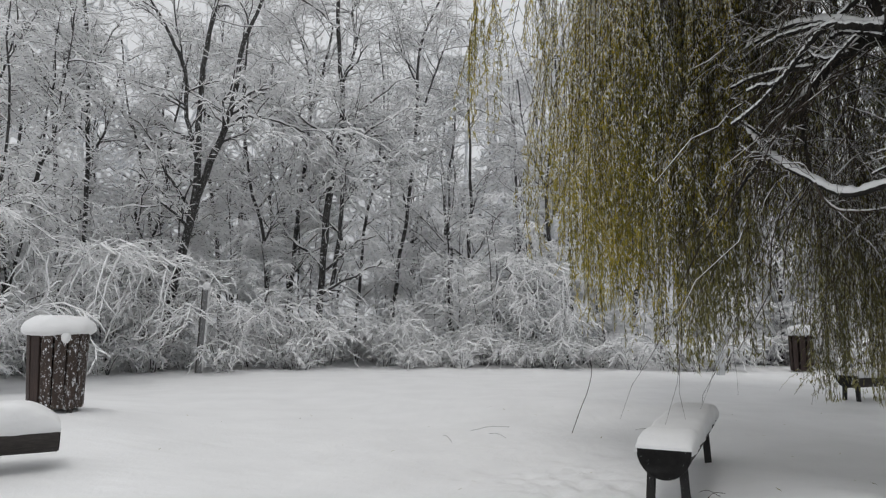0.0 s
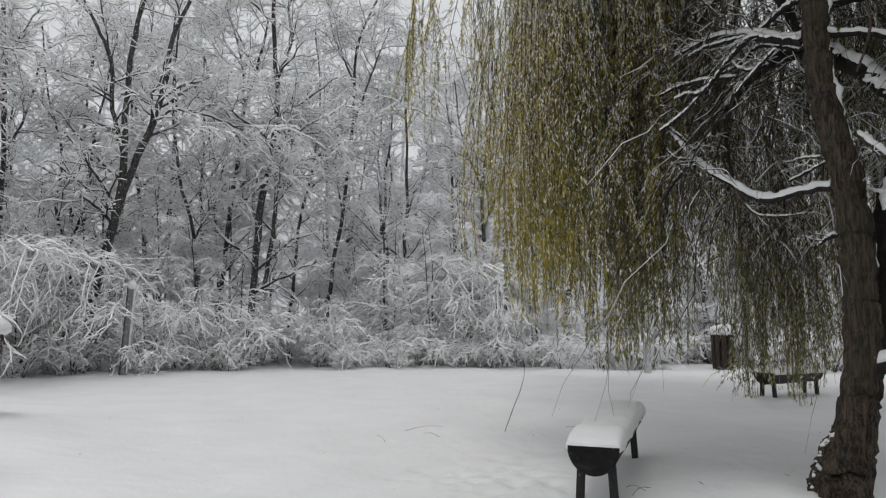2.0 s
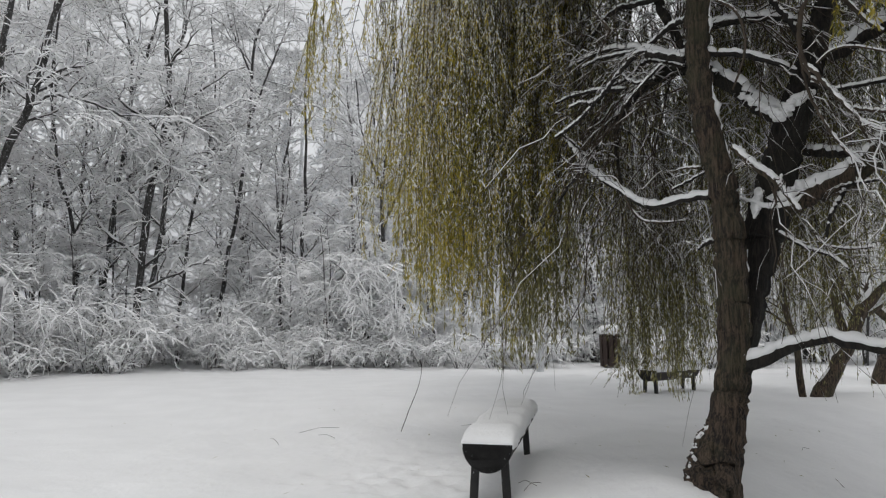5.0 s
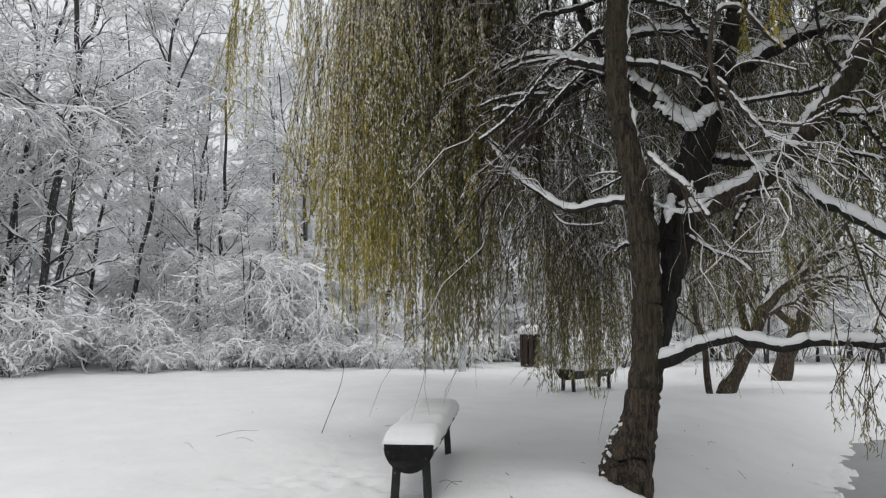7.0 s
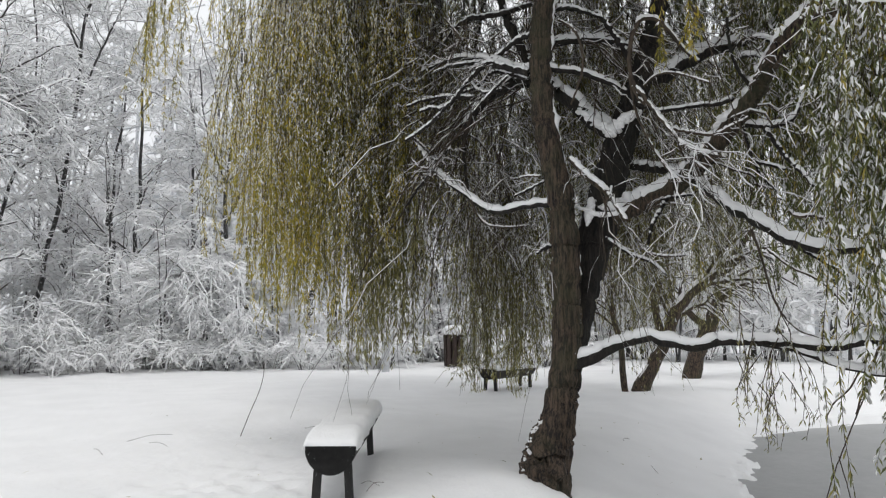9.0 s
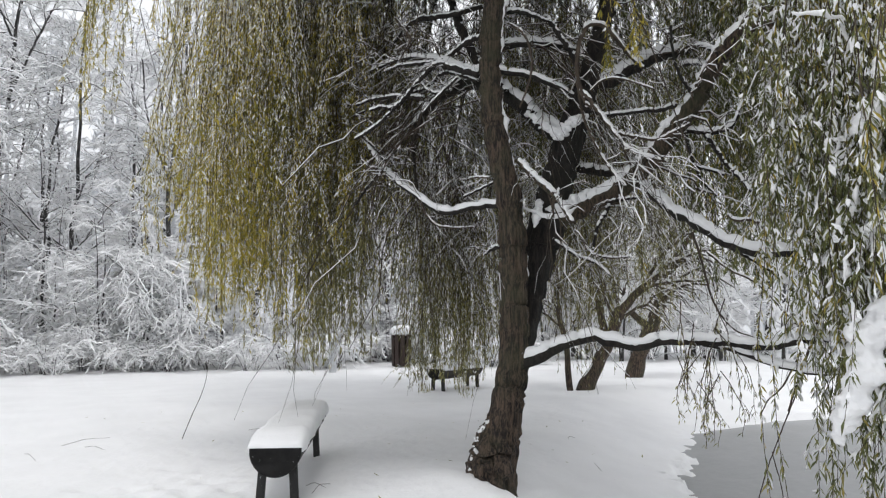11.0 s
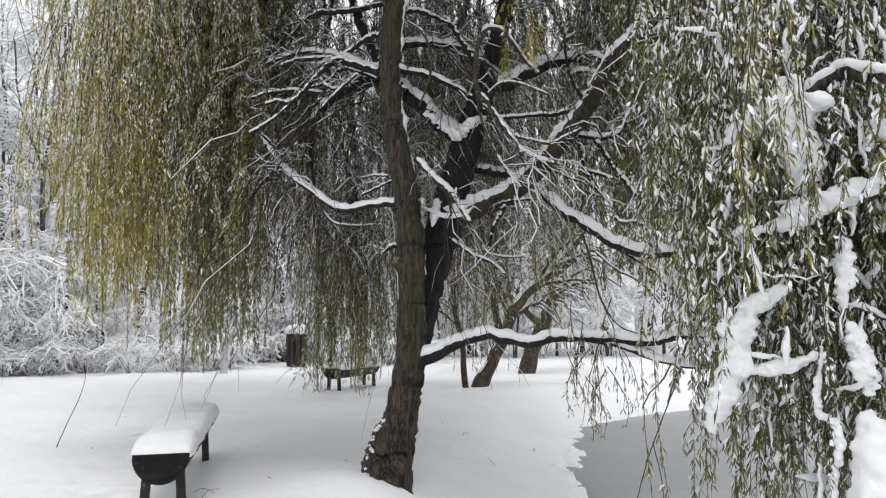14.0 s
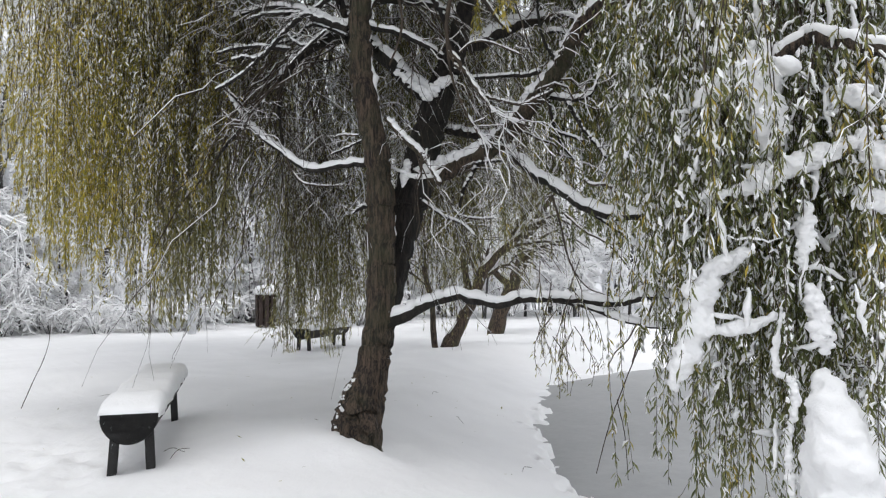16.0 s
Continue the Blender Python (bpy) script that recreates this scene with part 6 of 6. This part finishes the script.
snow_drift([(3.36, 1.24, 0.93, 0.035), (3.35, 1.22, 0.84, 0.07), (3.33, 1.18, 0.72, 0.10), (3.31, 1.16, 0.58, 0.125), (3.30, 1.15, 0.42, 0.135), (3.29, 1.16, 0.28, 0.12)], 300, 0.25, "big smooth mound of snow in the low leaves", 0.9, 0.99)
snow_drift([(3.26, 1.53, 1.50, 0.028), (3.19, 1.68, 1.38, 0.045), (3.16, 1.72, 1.22, 0.06), (3.14, 1.76, 1.06, 0.055), (3.11, 1.81, 0.94, 0.045), (3.10, 1.83, 0.83, 0.02)], 301)
snow_drift([(3.18, 1.70, 2.24, 0.035), (3.23, 1.60, 2.30, 0.075), (3.28, 1.49, 2.33, 0.085), (3.34, 1.34, 2.36, 0.045)], 302)
snow_drift([(3.30, 1.49, 2.47, 0.04), (3.31, 1.47, 2.31, 0.07), (3.33, 1.42, 2.10, 0.06), (3.34, 1.45, 1.94, 0.03)], 303)
snow_drift([(3.17, 1.70, 1.77, 0.016), (3.26, 1.52, 1.79, 0.035), (3.31, 1.43, 1.86, 0.062), (3.37, 1.27, 1.92, 0.05), (3.41, 1.15, 1.96, 0.028), (3.44, 1.05, 2.02, 0.016)], 304)
snow_drift([(3.18, 1.68, 1.11, 0.018), (3.25, 1.54, 1.14, 0.032), (3.30, 1.43, 1.19, 0.016)], 305)
snow_drift([(3.36, 1.29, 1.71, 0.02), (3.36, 1.30, 1.58, 0.032), (3.35, 1.31, 1.43, 0.02)], 306)
snow_drift([(3.36, 1.28, 1.32, 0.02), (3.37, 1.26, 1.18, 0.04), (3.38, 1.24, 1.04, 0.022)], 307)
snow_drift([(3.27, 1.38, 1.23, 0.012), (3.26, 1.41, 0.96, 0.018), (3.24, 1.32, 0.87, 0.02), (3.23, 1.35, 0.61, 0.017), (3.23, 1.34, 0.40, 0.02)], 308, 0.25)
snow_drift([(3.53, 1.12, 2.00, 0.03), (3.55, 1.04, 1.90, 0.055)], 309)
snow_drift([(3.51, 1.20, 2.24, 0.03), (3.53, 1.09, 2.19, 0.05)], 310)
snow_drift([(3.53, 1.12, 1.77, 0.03), (3.55, 1.06, 1.70, 0.05)], 311)

# strips of snow all through the near foliage
g = np.random.default_rng(88)
for k in range(170):
    az, r, z = g.uniform(60.2, 75), g.uniform(3.5, 4.0), 0.4 + 2.9 * g.random() ** 0.8
    x, y = polar(az, r)
    if k % 4:
        d = np.array([g.normal() * 0.05, g.normal() * 0.05, -g.uniform(0.08, 0.26)])
    else:
        d = np.array([g.normal() * 0.12, g.normal() * 0.12, -g.uniform(0.0, 0.05)])
    u = np.linspace(0, 1, 9)
    P = d[None] * u[:, None] + np.cumsum(g.normal(size=(9, 3)), 0) * 0.008
    R = g.uniform(0.006, 0.019) * np.sin(np.pi * np.clip(u, 0.06, 0.95)) ** 0.6 * g.uniform(0.6, 1.25, 9)
    v, f = tubes(P[None], R[None], 7)
    ob = child("snow_strip", mesh_from("snow_strip", v, f, [SNOW]), willow)
    ob.matrix_basis = Matrix.Translation((x - 3.3, y - 4.65, z))

# shoots whose tips trail on the snow beside the far bench
for k, (x, y, z, tx, ty) in enumerate(((7.05, 12.95, 0.62, 6.35, 13.2), (7.1, 12.9, 0.7, 6.55, 13.0), (7.15, 12.85, 0.55, 6.75, 12.9), (7.4, 12.1, 0.6, 7.25, 11.85))):
    tip = Vector((tx, ty, GROUND_Z(tx, ty) + 0.03))
    top = Vector((x, y, z))
    v, f, m, me = strand_kind(2, 6, 0.07, k % 5, 1.2)
    ob = child("hanging_shoot", me, willow)
    d = top - tip
    ob.matrix_basis = Matrix.Translation(top - Vector((3.3, 4.65, 0))) @ d.to_track_quat("Z", "Y").to_matrix().to_4x4() @ Matrix.Diagonal((1, 1, d.length / 1.2, 1))


# ---- root flare of the willow ----
def root_flare():
    g = np.random.default_rng(31)
    for k, (az, reach, r) in enumerate(((190, 0.22, 0.10), (235, 0.16, 0.09), (150, 0.20, 0.08))):
        ca, sa = math.cos(radians(az)), math.sin(radians(az))
        gz = GROUND_Z(3.2 + reach * ca, 4.62 + reach * sa)
        P, R = smooth_line([(3.27, 4.63, 0.62, r * 0.5), (3.22 + 0.10 * ca, 4.62 + 0.10 * sa, 0.34, r * 0.9), (3.2 + 0.6 * reach * ca, 4.62 + 0.6 * reach * sa, 0.12, r),
                            (3.2 + reach * ca, 4.62 + reach * sa, gz - 0.08, r * 0.6)], 14, g, 0.25)
        v, f = tubes(P, R, 8)
        child("root", mesh_from("root", v - np.array([3.3, 4.65, 0]), f, [BARK_WILLOW]), willow, "gnarled root flaring into the snow")



def burl():
    """The swelling at the trunk's foot, with snow caught on its outer side."""
    g = np.random.default_rng(41)
    P, R = smooth_line([(3.20, 4.66, 0.66, 0.030), (3.14, 4.69, 0.50, 0.050), (3.09, 4.71, 0.34, 0.066), (3.06, 4.72, 0.20, 0.078), (3.08, 4.70, 0.04, 0.075)], 40, g, 0.08)
    v, f = tubes(P, R, 20)
    v = v + g.normal(size=v.shape) * 0.003
    off = np.array([3.3, 4.65, 0])
    ob = child("burl", mesh_from("burl", v - off, f, [BARK_WILLOW]), willow, "rough brown burl at the foot of the trunk")
    vs, fs = [], []
    for k in range(80):
        i = int(g.integers(5, 40))
        a = radians(g.normal(205, 24))
        c = P[0, i] + np.array([math.cos(a), math.sin(a), 0]) * R[0, i] * 0.90 + g.normal(size=3) * 0.008
        vs.append(BALL_V * g.uniform(0.006, 0.017) * np.array([1, 1, g.uniform(0.7, 1.5)]) * g.uniform(0.8, 1.15, (len(BALL_V), 1)) + c - off)
        fs.append(BALL_F + len(BALL_V) * k)
    child("snow", mesh_from("snow", np.concatenate(vs), np.concatenate(fs), [SNOW]), ob, "crumbs of snow on the burl")["kind"] = "stuff"


root_flare()
burl()


# ---- litter on the snow: fallen leaves and bits of twig ----
def snow_litter():
    g = np.random.default_rng(14)
    chunks = []
    n = 90
    x, y = g.uniform(-3.5, 7.0, n), g.uniform(3.5, 11.0, n)
    keep = hollow(x, y) < -0.25
    x, y = x[keep], y[keep]
    z = ground_z(x, y) + 0.006
    a, L = g.uniform(0, 6.28, len(x)), g.uniform(0.02, 0.07, len(x))
    d = np.stack([np.cos(a), np.sin(a), g.uniform(-0.1, 0.5, len(x))], -1) * L[:, None]
    w = np.stack([-np.sin(a), np.cos(a), 0 * a], -1) * L[:, None] * 0.14
    p = np.stack([x, y, z], -1)
    V = np.stack([p, p + d * 0.5 + w, p + d, p + d * 0.5 - w], 1).reshape(-1, 3)
    ob = new("fallen_leaves", mesh_from("fallen_leaves", V, np.arange(len(V)).reshape(-1, 4), [LEAF_DULL], None, False))
    return tagged(ob, "scattered fallen willow leaves on the snow", "leaves", kind="stuff")


snow_litter()
for k, (x, y, a, l) in enumerate(((0.35, 8.9, 0.2, 0.5), (0.1, 8.3, 1.9, 0.3), (0.75, 8.5, 2.4, 0.25), (5.6, 6.6, 0.6, 0.3), (5.2, 5.6, 1.2, 0.2), (4.6, 4.2, 0.4, 0.25), (2.7, 8.7, 2.6, 0.35), (1.95, 5.35, 0.5, 0.22), (2.1, 5.45, 2.2, 0.18), (1.9, 5.5, 1.4, 0.15))):
    z = GROUND_Z(x, y)
    x2, y2 = x + l * math.cos(a), y + l * math.sin(a)
    twig_in_snow("fallen_twig", [(x, y, z), ((x + x2) / 2, (y + y2) / 2 + 0.03, GROUND_Z((x + x2) / 2, (y + y2) / 2) + 0.03), (x2, y2, GROUND_Z(x2, y2) + 0.015)], 0.002, "thin fallen willow twig lying on the snow")


# snow blown against one side of the trunk, and heaps in the forks
def trunk_streak():
    g = np.random.default_rng(3)
    P, R = limb_lines[0]
    n = P.shape[1]
    side = np.array([0.80, -0.60, 0.0])
    Q = P + side * (R * 0.98)[:, :, None]
    z = Q[0, :, 2]
    lumps = np.clip(np.convolve(g.normal(size=n), np.ones(5) / 5, "same") * 1.6 + 0.6, 0, 2)
    r = 0.02 * lumps * ((z > 1.75) & (z < 4.6))
    v, f = tubes(Q, (r + 0.0004)[None], 7)
    child("snow", mesh_from("snow", v - np.array([3.3, 4.65, 0]), f, [SNOW]), willow, "thin streak of snow along the trunk")


trunk_streak()
for k, (x, y, z, dx, dy, dz, r) in enumerate(((4.0, 4.55, 3.11, 0.10, -0.04, 0.06, 0.05), (3.86, 4.56, 2.34, 0.13, -0.10, 0.03, 0.05), (3.62, 4.6, 2.28, 0.05, 0.03, 0.12, 0.035), (4.36, 3.0, 3.56, 0.0, -0.12, 0.05, 0.04), (4.22, 3.72, 2.91, 0.02, -0.08, 0.06, 0.035))):
    snow_drift([(x - dx, y - dy, z - dz, r * 0.55), (x, y, z, r), (x + dx, y + dy, z + dz, r * 0.6)], 700 + k, 0.2, "snow heaped in a fork of the limbs", 0.7)
snow_drift([(3.66, 4.78, 3.19, 0.018), (3.77, 4.69, 3.09, 0.025), (3.86, 4.62, 3.00, 0.036), (3.94, 4.56, 3.06, 0.028), (4.01, 4.51, 3.16, 0.016)], 720, 0.55, "snow heaped in the fork of the dark stem", 0.8)
snow_drift([(3.51, 4.68, 2.33, 0.014), (3.58, 4.60, 2.29, 0.020), (3.65, 4.51, 2.24, 0.022), (3.74, 4.40, 2.25, 0.021), (3.80, 4.32, 2.30, 0.014)], 722, 0.25, "snow lying where the limb leaves the stem", 0.75)
